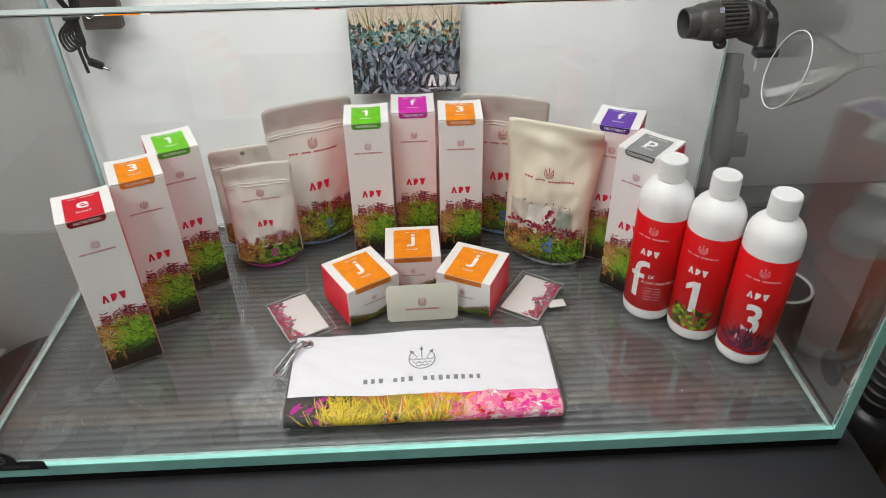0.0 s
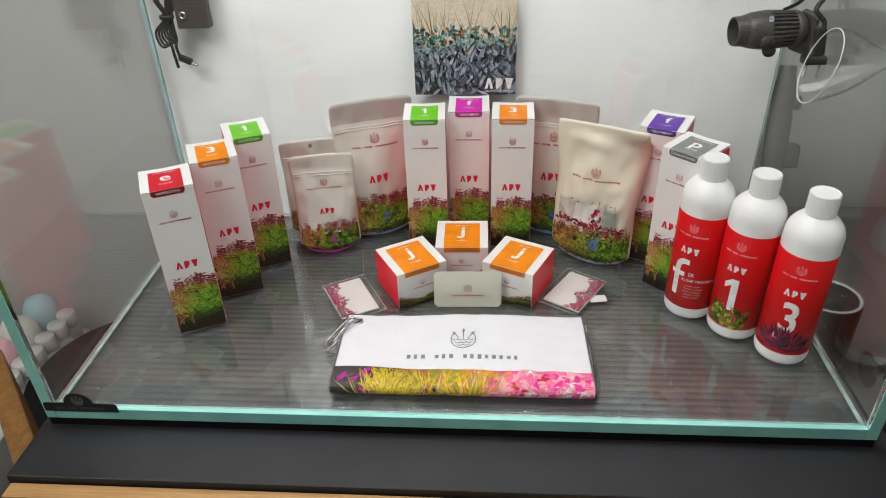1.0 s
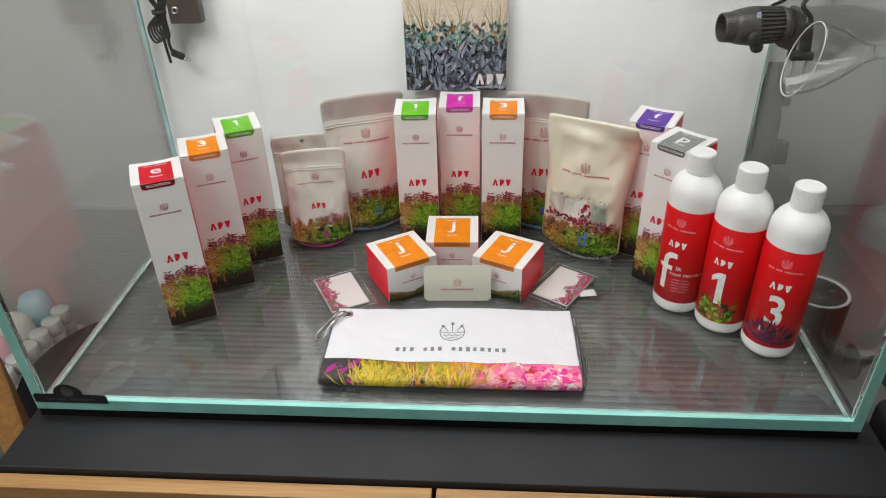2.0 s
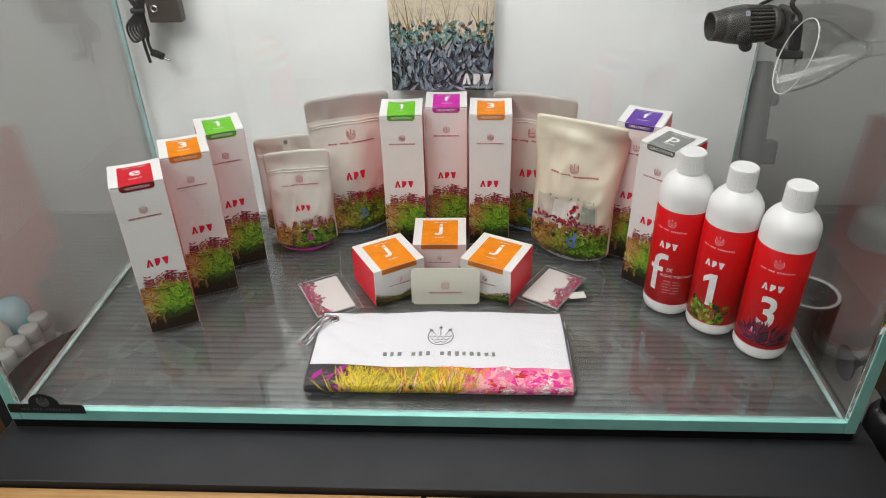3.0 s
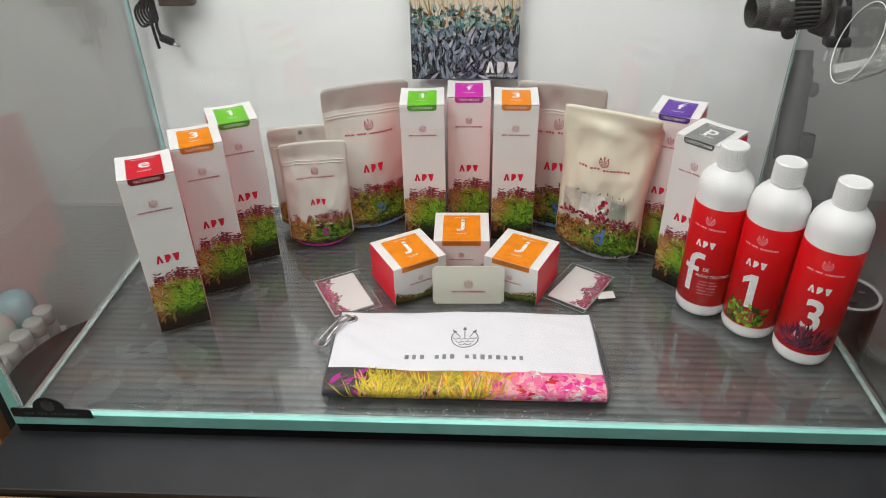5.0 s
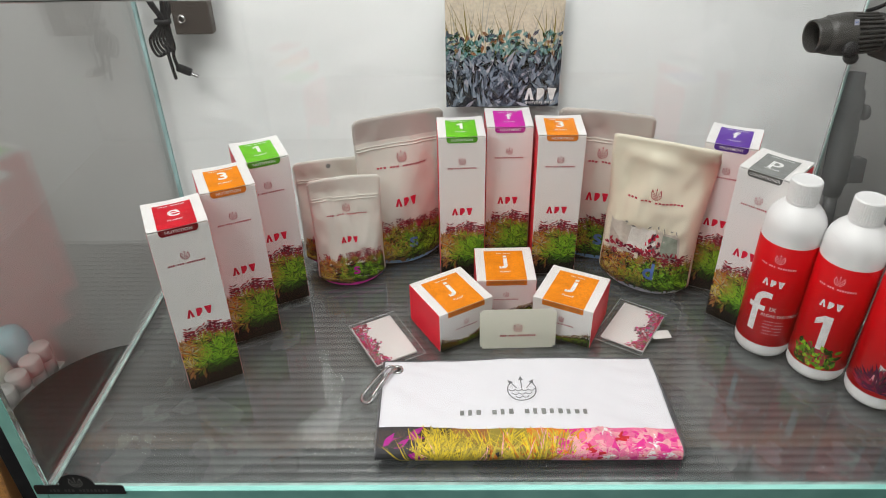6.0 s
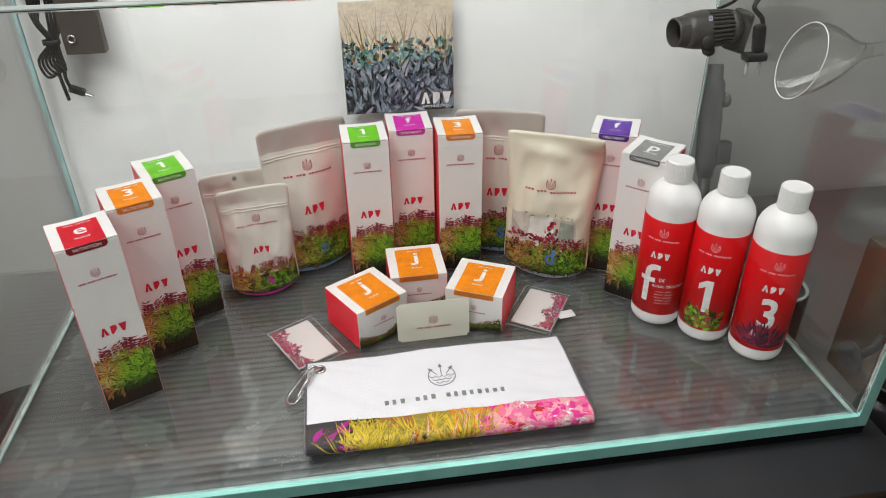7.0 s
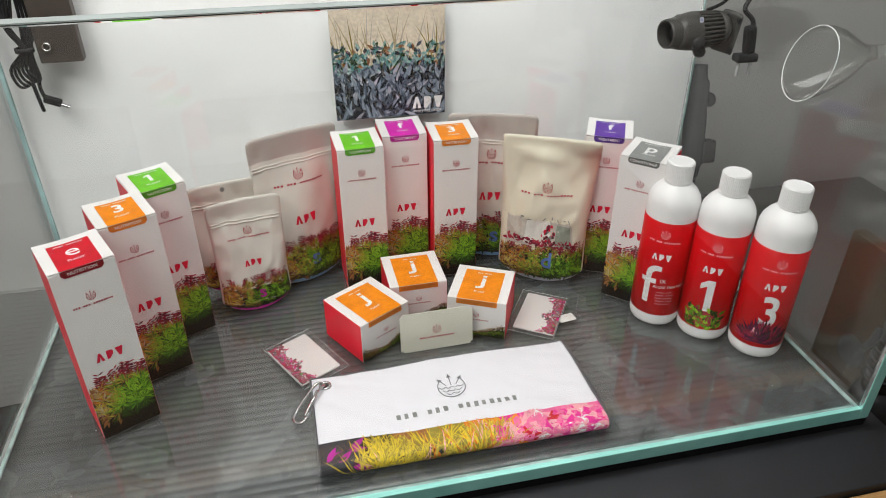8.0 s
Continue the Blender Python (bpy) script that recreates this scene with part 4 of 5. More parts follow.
def band_top(x):
    u = (x - BX0) / (BX1 - BX0)
    return ARC + 0.0250 - 0.0045 * u + 0.0008 * math.sin(u * 9)


for i in range(40):
    a, b = BX0 + (BX1 - BX0) * i / 40, BX0 + (BX1 - BX0) * (i + 1) / 40
    u = i / 40
    band.poly([(a, 0.0006), (b, 0.0006), (b, band_top(b)), (a, band_top(a))], "charcoal" if u < 0.14 else "soil" if u < 0.24 else "brown" if u < 0.36 else "olive" if u < 0.50 else "dkorange" if u < 0.61 else "hotpink" if u < 0.68 else "pink")
items = []
for i in range(62):
    items.append((0.13 + 0.49 * r.random(), r.random(), "tuft"))
for i in range(120):
    items.append((0.60 + 0.42 * r.random(), r.random(), "petal"))
for i in range(16):
    items.append((0.01 + 0.10 * r.random(), 0.3 + 0.6 * r.random(), "dusk"))
for u, v, what in sorted(items, key=lambda q: -q[1]):
    x = BX0 + u * (BX1 - BX0)
    y = v * band_top(x) * 0.82
    if what == "tuft":
        cs = ("gold", "yellow", "gold", "olive", "yellow", "palepink" if u > 0.22 and r.random() < 0.4 else "gold", "dkorange" if u > 0.38 else "olive")
        lean = math.radians(40 + 100 * r.random())
        band.burst(x, y - 0.014, 0.020, ("olive", "charcoal", "soil") if u < 0.40 else ("dkorange", "olive", "brown"), n=4, spread=1.2, width=0.16)
        for k in range(7):
            band.blade(x, y - 0.012, 0.030 + 0.020 * r.random(), lean + 1.1 * (r.random() - 0.5), -0.8 + 1.2 * r.random(), 0.0013 + 0.0008 * r.random(), r.choice(cs))
    elif what == "petal":
        cs = ("hotpink", "pink", "palepink", "palepink", "white" if u > 0.75 and r.random() < 0.5 else "palepink", "orange" if u < 0.72 else "hotpink", "pink", "tred" if r.random() < 0.4 else "palepink")
        for k in range(3):
            band.leaf(x, y, 0.016 * (0.6 + 0.6 * r.random()), 0.0105, 2 * math.pi * r.random(), r.choice(cs), "hotpink" if r.random() < 0.3 else None)
    else:
        band.leaf(x, y, 0.020, 0.007, math.pi * (-0.1 + 0.5 * r.random()), r.choice(("dkmagenta", "purple", "charcoal", "charcoal", "dkmagenta")))
trim = [(p_, c, lv) for p_, c, lv in band.items if max(q[1] for q in p_) <= band_top(sum(q[0] for q in p_) / len(p_)) + 0.003]
band.items = trim
part("floral_band", band.mesh("floral_band", lambda x, y, k: towel_place(y, x, k), (0.006, 0.003), 0.0005), None, upper, "yellow and pink floral printed band")
for nm, draw in (("emblem", lambda z: z.emblem(0.016, ARC + 0.0740, 0.0155, "line", 0.075)), ("name_bars", lambda z: z.name_bars(0.016, ARC + 0.0445, 0.134, 0.0070, "tgrey", fill=0.60))):
    part(nm, one_mark(nm, draw, lambda x, y, k: towel_place(y, x, k), (0.005, 0.005), 0.0005), None, upper, "dark printed mark")

EY = Vector((TX0 + 0.0140, 0.1440, towel_top(TX0 + 0.0140, 0.1440) + 0.0006))
eyelet = lathe([(0.0034, -0.001), (0.0038, 0.0013), (0.0050, 0.0018), (0.0066, 0.0010), (0.0071, -0.001)], 32, m=Matrix.Translation(EY))
part("eyelet", eyelet, STEEL, towel, "polished metal eyelet", True)
hole_bm = lathe([(0, 0.0), (0.0036, 0.0), (0.0036, 0.0002), (0, 0.0002)], 24, m=Matrix.Translation(EY))
# dark disc painted in for the shade inside the eyelet
part("eyelet_hole", hole_bm, PUMP_DARK, towel, "eyelet opening, its shade a dark disc")
carabiner = thing("carabiner", Matrix(), "small steel carabiner clipped through the towel's eyelet", "carabiner")
ex, ey2, ez = EY
loop = [(ex - 0.0005, ey2 - 0.001, ez + 0.0010), (ex - 0.0080, ey2 - 0.0010, ez + 0.0060), (ex - 0.0210, ey2 - 0.0110, 0.0120), (ex - 0.0320, ey2 - 0.0225, 0.0045), (ex - 0.0362, ey2 - 0.0310, 0.0032),
        (ex - 0.0335, ey2 - 0.0385, 0.0032), (ex - 0.0255, ey2 - 0.0400, 0.0060), (ex - 0.0160, ey2 - 0.0300, 0.0150), (ex - 0.0075, ey2 - 0.0130, ez + 0.0055), (ex - 0.0025, ey2 - 0.0045, ez + 0.0040)]
part("hook", tube(loop, 0.0017, 10, closed=True), STEEL, carabiner, smooth=True)
part("gate", tube([(ex - 0.0240, ey2 - 0.0375, 0.0100), (ex - 0.0150, ey2 - 0.0265, 0.0185), (ex - 0.0085, ey2 - 0.0140, ez + 0.0070)], 0.0022, 8), STEEL, carabiner, "sprung gate", True)

# ---- small cards ----
card = thing("business_card", pose(0.0175, 0.1945, 0.0, -6, 0, 1.5), "cream card standing upright against the small cartons", "card")
cb = box(0.0875, 0.0007, 0.0520, (0, 0, 0.0002))
bmesh.ops.bevel(cb, geom=[e for e in cb.edges if abs((e.verts[0].co - e.verts[1].co).y) > 1e-4], offset=0.003, segments=4, affect="EDGES")
stock = part("stock", cb, CARD_STOCK, card)
for nm, draw in (("emblem", lambda z: z.emblem(0, 0.0275, 0.0052, "rose")), ("name_bars", lambda z: z.name_bars(0, 0.0175, 0.042, 0.0026, "rose"))):
    part(nm, one_mark(nm, draw, lambda x, y, k: (x, -0.00035 - k, y)), None, stock)


def packet(m, flip, label):
    ob = thing("sleeved_card", m, label, "packet", "sleeved cards")
    inner_card = part("inner_card", box(0.051, 0.076, 0.0022, (0, 0, 0.0006), 0.0004, 1), PAPER, ob, "white printed card")
    p = Print(7 if flip > 0 else 9, (-0.0253, -0.0378, 0.0253, 0.0378))
    r2 = p.rng
    for i in range(60):
        y = -0.040 + 0.080 * i / 59
        wd = 0.010 + 0.010 * (0.5 + 0.5 * math.sin(i * 0.25 + 1))
        for k in range(11):
            x = -0.0255 + wd * r2.random() ** 1.3
            p.leaf(flip * x, y, 0.0040, 0.0022, 2 * math.pi * r2.random(), r2.choice(("crimson", "rose", "maroon", "hotpink", "charcoal", "green" if i < 20 and k < 6 else "tgrey", "crimson")))
    part("printed_planting", p.mesh("printed_planting", lambda x, y, k: (x, y, 0.0028 + k), gap=0.0002), None, inner_card, "red printed planting")
    bm = bmesh.new()
    n = 10
    top = [[bm.verts.new((flip * 0.0035 - 0.0300 + 0.060 * i / n, -0.0445 + 0.089 * j3 / n, 0.0044 + 0.0006 * noise.noise(Vector((i * 0.7, j3 * 0.7, flip * 3))) - 0.0028 * max(abs(i / n - 0.5), abs(j3 / n - 0.5)) ** 4 * 14)) for i in range(n + 1)] for j3 in range(n + 1)]
    for a in range(n):
        for b in range(n):
            bm.faces.new((top[a][b], top[a][b + 1], top[a + 1][b + 1], top[a + 1][b])).smooth = True
    sl = part("sleeve", bm, SLEEVE, ob, "clear plastic sleeve")
    sl.visible_shadow = False
    rim_line = [(flip * 0.0035 + a * 0.0300, b * 0.0445, 0.0013) for a, b in ((-1, -1), (0, -1), (1, -1), (1, 0), (1, 1), (0, 1), (-1, 1), (-1, 0))]
    # pale line paints the highlight along the sleeve's edge
    part("sealed_edge", tube(rim_line, 0.00022, 5, closed=True, smooth_steps=1), EDGE_GLINT, sl, "welded edge, its highlight put into the colour")
    return ob


packet(pose(-0.1395, 0.2080, 0.0, 0, 0, 29), 1, "white and red card in a clear plastic sleeve")
packet(pose(0.1590, 0.2300, 0.0, 0, 0, -33), -1, "white and red card in a clear plastic sleeve")
solo("paper_slip", box(0.022, 0.014, 0.0005, (0, 0, 0), 0.0001, 1), PAPER, "small white paper slip on the tank floor", "paper", pose(0.189, 0.216, 0.0002, 0, 0, 8))

# ---- poster on the back pane ----
PX0, PX1, PZ0, PZ1 = -0.0640, 0.0800, 0.2035, 0.3490
poster = thing("poster", pose((PX0 + PX1) / 2, D - 0.0020, PZ0), "square botanical print stuck on the back pane", "poster")
PW, PH = PX1 - PX0, PZ1 - PZ0
board = part("board", box(PW, 0.0016, PH, (0, 0.0009, 0), 0.0003, 1), PAPER, poster)
p = Print(21, (-PW / 2 + 0.0004, 0.0004, PW / 2 - 0.0004, PH - 0.0004))
r = p.rng
p.rect(-PW / 2, 0, PW / 2, PH, "beige")
p.lay()
p.rect(-PW / 2, 0, PW / 2, PH * 0.50, "navy")
for i in range(24):
    p.burst(-PW / 2 + PW * i / 23, PH * (0.47 + 0.05 * r.random()), 0.012, ("teal", "olive", "slate", "dkgreen"), n=9)
for u, n in ((0.06, 5), (0.19, 9), (0.34, 8), (0.55, 7), (0.60, 4), (0.72, 4), (0.88, 9), (0.95, 6)):
    for k in range(n):
        x = PW * (u - 0.5) + 0.012 * (r.random() - 0.5)
        lean = math.radians(90 + 46 * (r.random() - 0.5))
        p.blade(x, PH * 0.48, PH * (0.22 + 0.30 * r.random()), lean, 0.6 * (r.random() - 0.5), 0.0012 + 0.0012 * r.random(), r.choice(("straw", "straw", "olive", "pouchgrey", "straw", "crimson" if k == 0 else "pouchgrey")))
for i in range(330):
    x, v = PW * (r.random() - 0.5), r.random()
    p.leaf(x, PH * (0.40 + 0.24 * v), 0.008 + 0.003 * r.random(), 0.0042, 2 * math.pi * r.random(), r.choice(("teal", "paleteal", "paleteal", "slate", "dkgreen", "brown" if r.random() < 0.5 else "teal", "navy")), r.choice(("paleteal", "navy", "white", "palepink" if r.random() < 0.3 else "teal")))
for i in range(400):
    x, v = PW * (r.random() - 0.5), i / 400
    p.leaf(x, PH * (0.40 - 0.42 * v), 0.014 + 0.009 * r.random(), 0.0046, math.radians(20 + 140 * r.random()), r.choice(("slate", "steelblue", "black", "steelblue", "navy", "silver" if r.random() < 0.35 else "slate")), r.choice(("silver", "white", "silver", "black", "navy")))
p.lay(1e-4)
p.blocks(PW * 0.335, PH * 0.115, 0.0155, "white")
p.text("everyday magic", PW * 0.335, PH * 0.040, 0.0062, "white", 0.0)
part("printed_picture", p.mesh("printed_picture", lambda x, y, k: (x, -k, y), gap=0.0002), None, board, "leafy blue-green print under pale stems")

# ---- plaque on the front pane ----
plaque = thing("plaque", pose(-0.4050, -G - 0.0002, 0.0), "small black plaque stuck on the front pane", "plaque")
bm = bmesh.new()
outline = [(-0.0415, 0.0005), (0.0425, 0.0005), (0.0425, 0.0105), (0.0400, 0.0125), (0.0200, 0.0130)]
outline += [(0.0165 * math.cos(math.pi * k / 12), 0.0130 + 0.0150 * math.sin(math.pi * k / 12)) for k in range(0, 13)]
outline += [(-0.0200, 0.0130), (-0.0400, 0.0125), (-0.0415, 0.0105)]
face = bm.faces.new([bm.verts.new((x, 0, z)) for x, z in outline])
ext = bmesh.ops.extrude_face_region(bm, geom=[face])
bmesh.ops.translate(bm, vec=(0, -0.0010, 0), verts=[v for v in ext["geom"] if isinstance(v, bmesh.types.BMVert)])
bmesh.ops.recalc_face_normals(bm, faces=bm.faces)
plate = part("plate", bm, BLACK_PLASTIC, plaque)
for nm, draw in (("emblem", lambda z: z.emblem(0, 0.0170, 0.0065, "tgrey")), ("name_bars", lambda z: z.name_bars(0, 0.0060, 0.056, 0.0034, "dktgrey"))):
    part(nm, one_mark(nm, draw, lambda x, y, k: (x, -0.0010 - k, y)), None, plate)


# ---- circulation pump at the right pane ----
pump = thing("circulation_pump", pose(0.3940, 0.362, 0.3105, 0, 0, 6) @ Matrix.Scale(0.88, 4), "dark grey ribbed circulation pump on a magnet mount", "pump")
AX = Matrix.Rotation(radians(90), 4, "Y") @ Matrix.Rotation(radians(0), 4, "X")
tilt = Matrix.Rotation(radians(-1), 4, "Y")
AXT = tilt @ AX
part("nozzle", lathe([(0.0180, -0.058), (0.0196, -0.0582), (0.0203, -0.055), (0.0212, -0.042), (0.0225, -0.038), (0.0190, -0.036), (0.0180, -0.045), (0.0180, -0.058)], 40, m=AXT), PUMP, pump, "open round nozzle", True)
part("core", lathe([(0, -0.040), (0.0150, -0.039), (0.0205, -0.030), (0.0222, -0.010), (0.0220, 0.020), (0.0150, 0.036), (0, 0.037)], 40, m=AXT), PUMP_DARK, pump, smooth=True)
part("front_ring", lathe([(0.0200, -0.0425), (0.0222, -0.042), (0.0243, -0.034), (0.0262, -0.022), (0.0272, -0.013), (0.0268, -0.0115), (0.0230, -0.0115)], 48, m=AXT), PUMP, pump, smooth=True)
part("rear_ring", lathe([(0.0225, 0.024), (0.0250, 0.0245), (0.0236, 0.032), (0.0180, 0.040), (0.0, 0.041)], 48, m=AXT), PUMP, pump, smooth=True)
rib = None
for i in range(26):
    a = 2 * math.pi * i / 26
    rot = AXT @ Matrix.Rotation(a, 4, "Z")
    if rib is None:
        rb = bmesh_moved(box(0.0050, 0.0031, 0.039, (0, 0, 0), 0.0008, 1), Matrix.Translation((0.0246, 0, -0.0130)) @ Matrix.Rotation(radians(-3.5), 4, "Y"))
        rib = part("rib", rb, PUMP, pump)
        rib.matrix_local = rot
    else:
        o2 = part("rib", rib.data, None, pump)
        o2.matrix_local = rot
for k in range(3):
    # solid dark blocks take the place of shade in the slots
    part("slot", box(0.0050, 0.0022, 0.0090, (0.0246, 0, -0.0320), 0.0006, 1), PUMP_DARK, pump, "intake slot, its shade a dark block").matrix_local = AXT @ Matrix.Rotation(radians(112 + 13 * k), 4, "Z")
part("knob", lathe([(0, -0.003), (0.0078, -0.003), (0.0092, 0.0), (0.0088, 0.004), (0.0060, 0.0065), (0, 0.0068)], 28, m=Matrix.Translation((-0.010, -0.018, -0.0255)) @ Matrix.Rotation(radians(35), 4, "X")), PUMP_DARK, pump, "round black knob", True)
part("dial", lathe([(0, -0.002), (0.0090, -0.002), (0.0105, 0.002), (0.0085, 0.006), (0, 0.0065)], 28, m=Matrix.Translation((-0.018, -0.0235, -0.011)) @ Matrix.Rotation(radians(80), 4, "X")), PUMP_DARK, pump, "round dial on its side", True)
p = Print(1)
p.rect(-0.0032, -0.0042, 0.0032, 0.0042, "silver")
p.name_bars(0, 0, 0.004, 0.003, "blue", (2, 2))
part("rating_label", p.mesh("rating_label", lambda x, y, k: (x - 0.0165, -0.0195 - k * 0.7 + 0.35 * y, 0.0190 + y * 0.8 + k), gap=0.0012), None, pump, "small white and blue sticker")
FACE = Matrix.Translation((0.047, -0.004, -0.006)) @ Matrix.Rotation(radians(38), 4, "Z") @ Matrix.Rotation(radians(9), 4, "X")
part("mount_plate", bmesh_moved(box(0.011, 0.036, 0.060, (0, 0, -0.030), 0.005, 3), FACE), PUMP, pump, "rounded mounting plate")
for sy, sz in ((-0.0105, 0.022), (-0.0105, -0.022), (0.0105, 0.022)):
    # raised dark disc in place of a shaded recess
    part("screw_hole", lathe([(0, 0.0), (0.0042, 0.0), (0.0046, 0.0006), (0.0042, 0.0010), (0, 0.0006)], 20, m=FACE @ Matrix.Translation((-0.0055, sy, sz)) @ Matrix.Rotation(radians(-90), 4, "Y")), PUMP_DARK, pump, "screw recess, its shade a dark disc", True)
part("pivot", lathe([(0, 0.030), (0.012, 0.030), (0.0135, 0.034), (0.0135, 0.043), (0, 0.044)], 28, m=AXT), PUMP_DARK, pump, smooth=True)
plug = thing("power_plug", pose(0.4270, 0.306, 0.2850), "black two-pin plug hanging beside the pump", "plug")
part("plug_body", box(0.030, 0.016, 0.010, (0, 0, 0.0), 0.003, 2), BLACK_PLASTIC, plug)
part("plug_neck", box(0.014, 0.012, 0.034, (0.001, 0.002, 0.009), 0.004, 2, turn=Matrix.Rotation(radians(-8), 4, "Y")), BLACK_PLASTIC, plug)
for sx in (-1, 1):
    part("pin", lathe([(0, -0.018), (0.0016, -0.0175), (0.0020, -0.0160), (0.0020, 0.001), (0, 0.001)], 14, m=Matrix.Translation((sx * 0.0080, 0, 0))), GREY_PLASTIC, plug, "dull grey pin", True)
pump_cord = thing("pump_cord", Matrix(), "black pump cord looped behind the mount", "cord")
part("coil", tube([(0.4280, 0.308, 0.318), (0.430, 0.312, 0.332), (0.420, 0.318, 0.345), (0.430, 0.325, 0.360), (0.421, 0.33, 0.375), (0.430, 0.345, 0.395), (0.430, 0.38, 0.440), (0.430, 0.425, 0.4575), (0.430, 0.450, 0.4580), (0.429, 0.4570, 0.44), (0.428, 0.460, 0.30), (0.428, 0.468, 0.10), (0.428, 0.470, -0.01)], 0.0028, 8), CORD, pump_cord, smooth=True)
part("lead", tube([(0.405, 0.372, 0.332), (0.416, 0.352, 0.348), (0.422, 0.345, 0.375), (0.420, 0.352, 0.41), (0.418, 0.39, 0.445), (0.418, 0.425, 0.4565), (0.418, 0.450, 0.4565), (0.417, 0.4560, 0.44), (0.416, 0.460, 0.30), (0.416, 0.468, 0.10), (0.416, 0.470, -0.01)], 0.0022, 8), CORD, pump_cord, smooth=True)

# ---- glass outflow pipe at the front right ----
lily = thing("glass_lily_pipe", Matrix(), "clear blown glass outflow pipe with a flared mouth", "glass pipe")
A0, A1 = Vector((0.3370, 0.092, 0.3530)), Vector((0.4080, 0.088, 0.3615))
ax = (A1 - A0).normalized()
rotm = Matrix.Translation(A0) @ ax.to_track_quat("Z", "Y").to_matrix().to_4x4()
L = (A1 - A0).length
outer = [(0.0315, 0.0), (0.0312, 0.003), (0.0298, 0.011), (0.0262, 0.022), (0.0205, 0.033), (0.0140, 0.043), (0.0090, 0.051), (0.0072, 0.060)]
inner = [(rr - 0.0007, zz) for rr, zz in reversed(outer)]
def slant(p):
    """The mouth is cut at a slant: its lower lip reaches further out."""
    return Vector((p.x, p.y, p.z + 0.42 * p.y * max(0.0, 1 - p.z / 0.055)))


lb = lathe(outer + inner, 64)
first, last = [v for v in lb.verts][:64], [v for v in lb.verts][-64:]
for i in range(64):
    k = (i + 1) % 64
    lb.faces.new((first[i], last[i], last[k], first[k]))
bmesh.ops.recalc_face_normals(lb, faces=lb.faces)
for v in lb.verts:
    v.co = rotm @ slant(v.co)
fl = part("flared_mouth", lb, PIPE_GLASS, lily, "flared glass mouth", True)
tb = part("bent_tube", tube([A0 + ax * 0.0600, A0 + ax * 0.074, (0.4240, 0.0875, 0.366), (0.4275, 0.0875, 0.385), (0.4275, 0.0875, 0.450), (0.436, 0.0875, 0.468), (0.452, 0.0875, 0.468), (0.4610, 0.0875, 0.450), (0.4610, 0.0875, 0.300)], 0.0062, 20), PIPE_GLASS, lily, smooth=True)
for o2 in (fl, tb):
    o2.visible_shadow = False
# opaque pale ring paints the light caught in the glass lip
part("lip", tube([rotm @ slant(Vector((0.0311 * math.cos(2 * math.pi * i / 24), 0.0311 * math.sin(2 * math.pi * i / 24), -0.0004))) for i in range(24)], 0.00048, 8, closed=True, smooth_steps=3), EDGE_GLINT, lily, "glass lip, its bright glint put into the colour", True).visible_shadow = False

# ---- bracket and cord at the back left ----
bracket = thing("light_bracket", pose(-0.3640, 0.4205, 0.3055), "bronze metal light bracket hung over the back pane", "bracket")
part("housing", box(0.045, 0.016, 0.175, (0, 0, 0), 0.0015, 2), BRACKET, bracket)
part("clamp", box(0.030, 0.048, 0.012, (0, 0.024, 0.163), 0.002, 2), BRACKET, bracket)
part("ferrule", lathe([(0.0030, 0.0), (0.0034, 0.0040), (0.0046, 0.0042), (0.0050, 0.0)], 24, m=Matrix.Translation((-0.0110, -0.008, 0.019)) @ Matrix.Rotation(radians(90), 4, "X")), STEEL, bracket, "bright metal ferrule", True)
cord = thing("usb_cord", Matrix(), "bundled black cord with a plug, tied in loops", "cord")
cx, cy = -0.3985, 0.416
for k in range(5):
    dx = 0.0040 * (k - 2)
    pts = [(cx + dx, cy - 0.002 * k, 0.400), (cx + dx * 0.6 - 0.010, cy - 0.003, 0.372 - 0.004 * k), (cx + 0.3 * dx - 0.009, cy - 0.006, 0.345), (cx + 0.3 * dx, cy - 0.005, 0.322), (cx + dx - 0.011, cy - 0.007, 0.302),
           (cx + dx - 0.006, cy - 0.008, 0.282 + 0.003 * k), (cx + dx * 0.5 + 0.004, cy - 0.006, 0.290), (cx + 0.4 * dx + 0.003, cy - 0.003, 0.322), (cx + dx + 0.010, cy, 0.350), (cx + dx * 0.7 + 0.008, cy, 0.385)]
    part("loop", tube(pts, 0.0017, 8, closed=True, smooth_steps=4), CORD, cord, smooth=True)
part("tie", lathe([(0.0080, -0.003), (0.0100, -0.0025), (0.0100, 0.0025), (0.0080, 0.003)], 20, m=Matrix.Translation((cx, cy - 0.004, 0.322)) @ Matrix.Diagonal((1, 0.8, 1, 1))), CORD, cord, "wire tie", True)
part("tail", tube([(cx + 0.004, cy, 0.322), (cx + 0.006, cy - 0.004, 0.295), (cx + 0.0045, cy - 0.006, 0.280), (cx + 0.0060, cy - 0.004, 0.2665)], 0.0022, 8), CORD, cord, smooth=True)
part("plug_shell", box(0.019, 0.008, 0.009, (cx + 0.0125, cy - 0.003, 0.258), 0.002, 2, turn=Matrix.Rotation(radians(24), 4, "Y")), BLACK_PLASTIC, cord, "moulded plug")
part("plug_tip", box(0.009, 0.0045, 0.0025, (cx + 0.0245, cy - 0.003, 0.2545), 0.0003, 1, turn=Matrix.Rotation(radians(24), 4, "Y")), STEEL, cord, "bare metal plug tip")
part("drop", tube([(cx - 0.003, cy - 0.004, 0.30), (cx - 0.001, cy - 0.006, 0.275), (cx + 0.001, cy - 0.006, 0.252)], 0.0022, 8), CORD, cord, smooth=True)
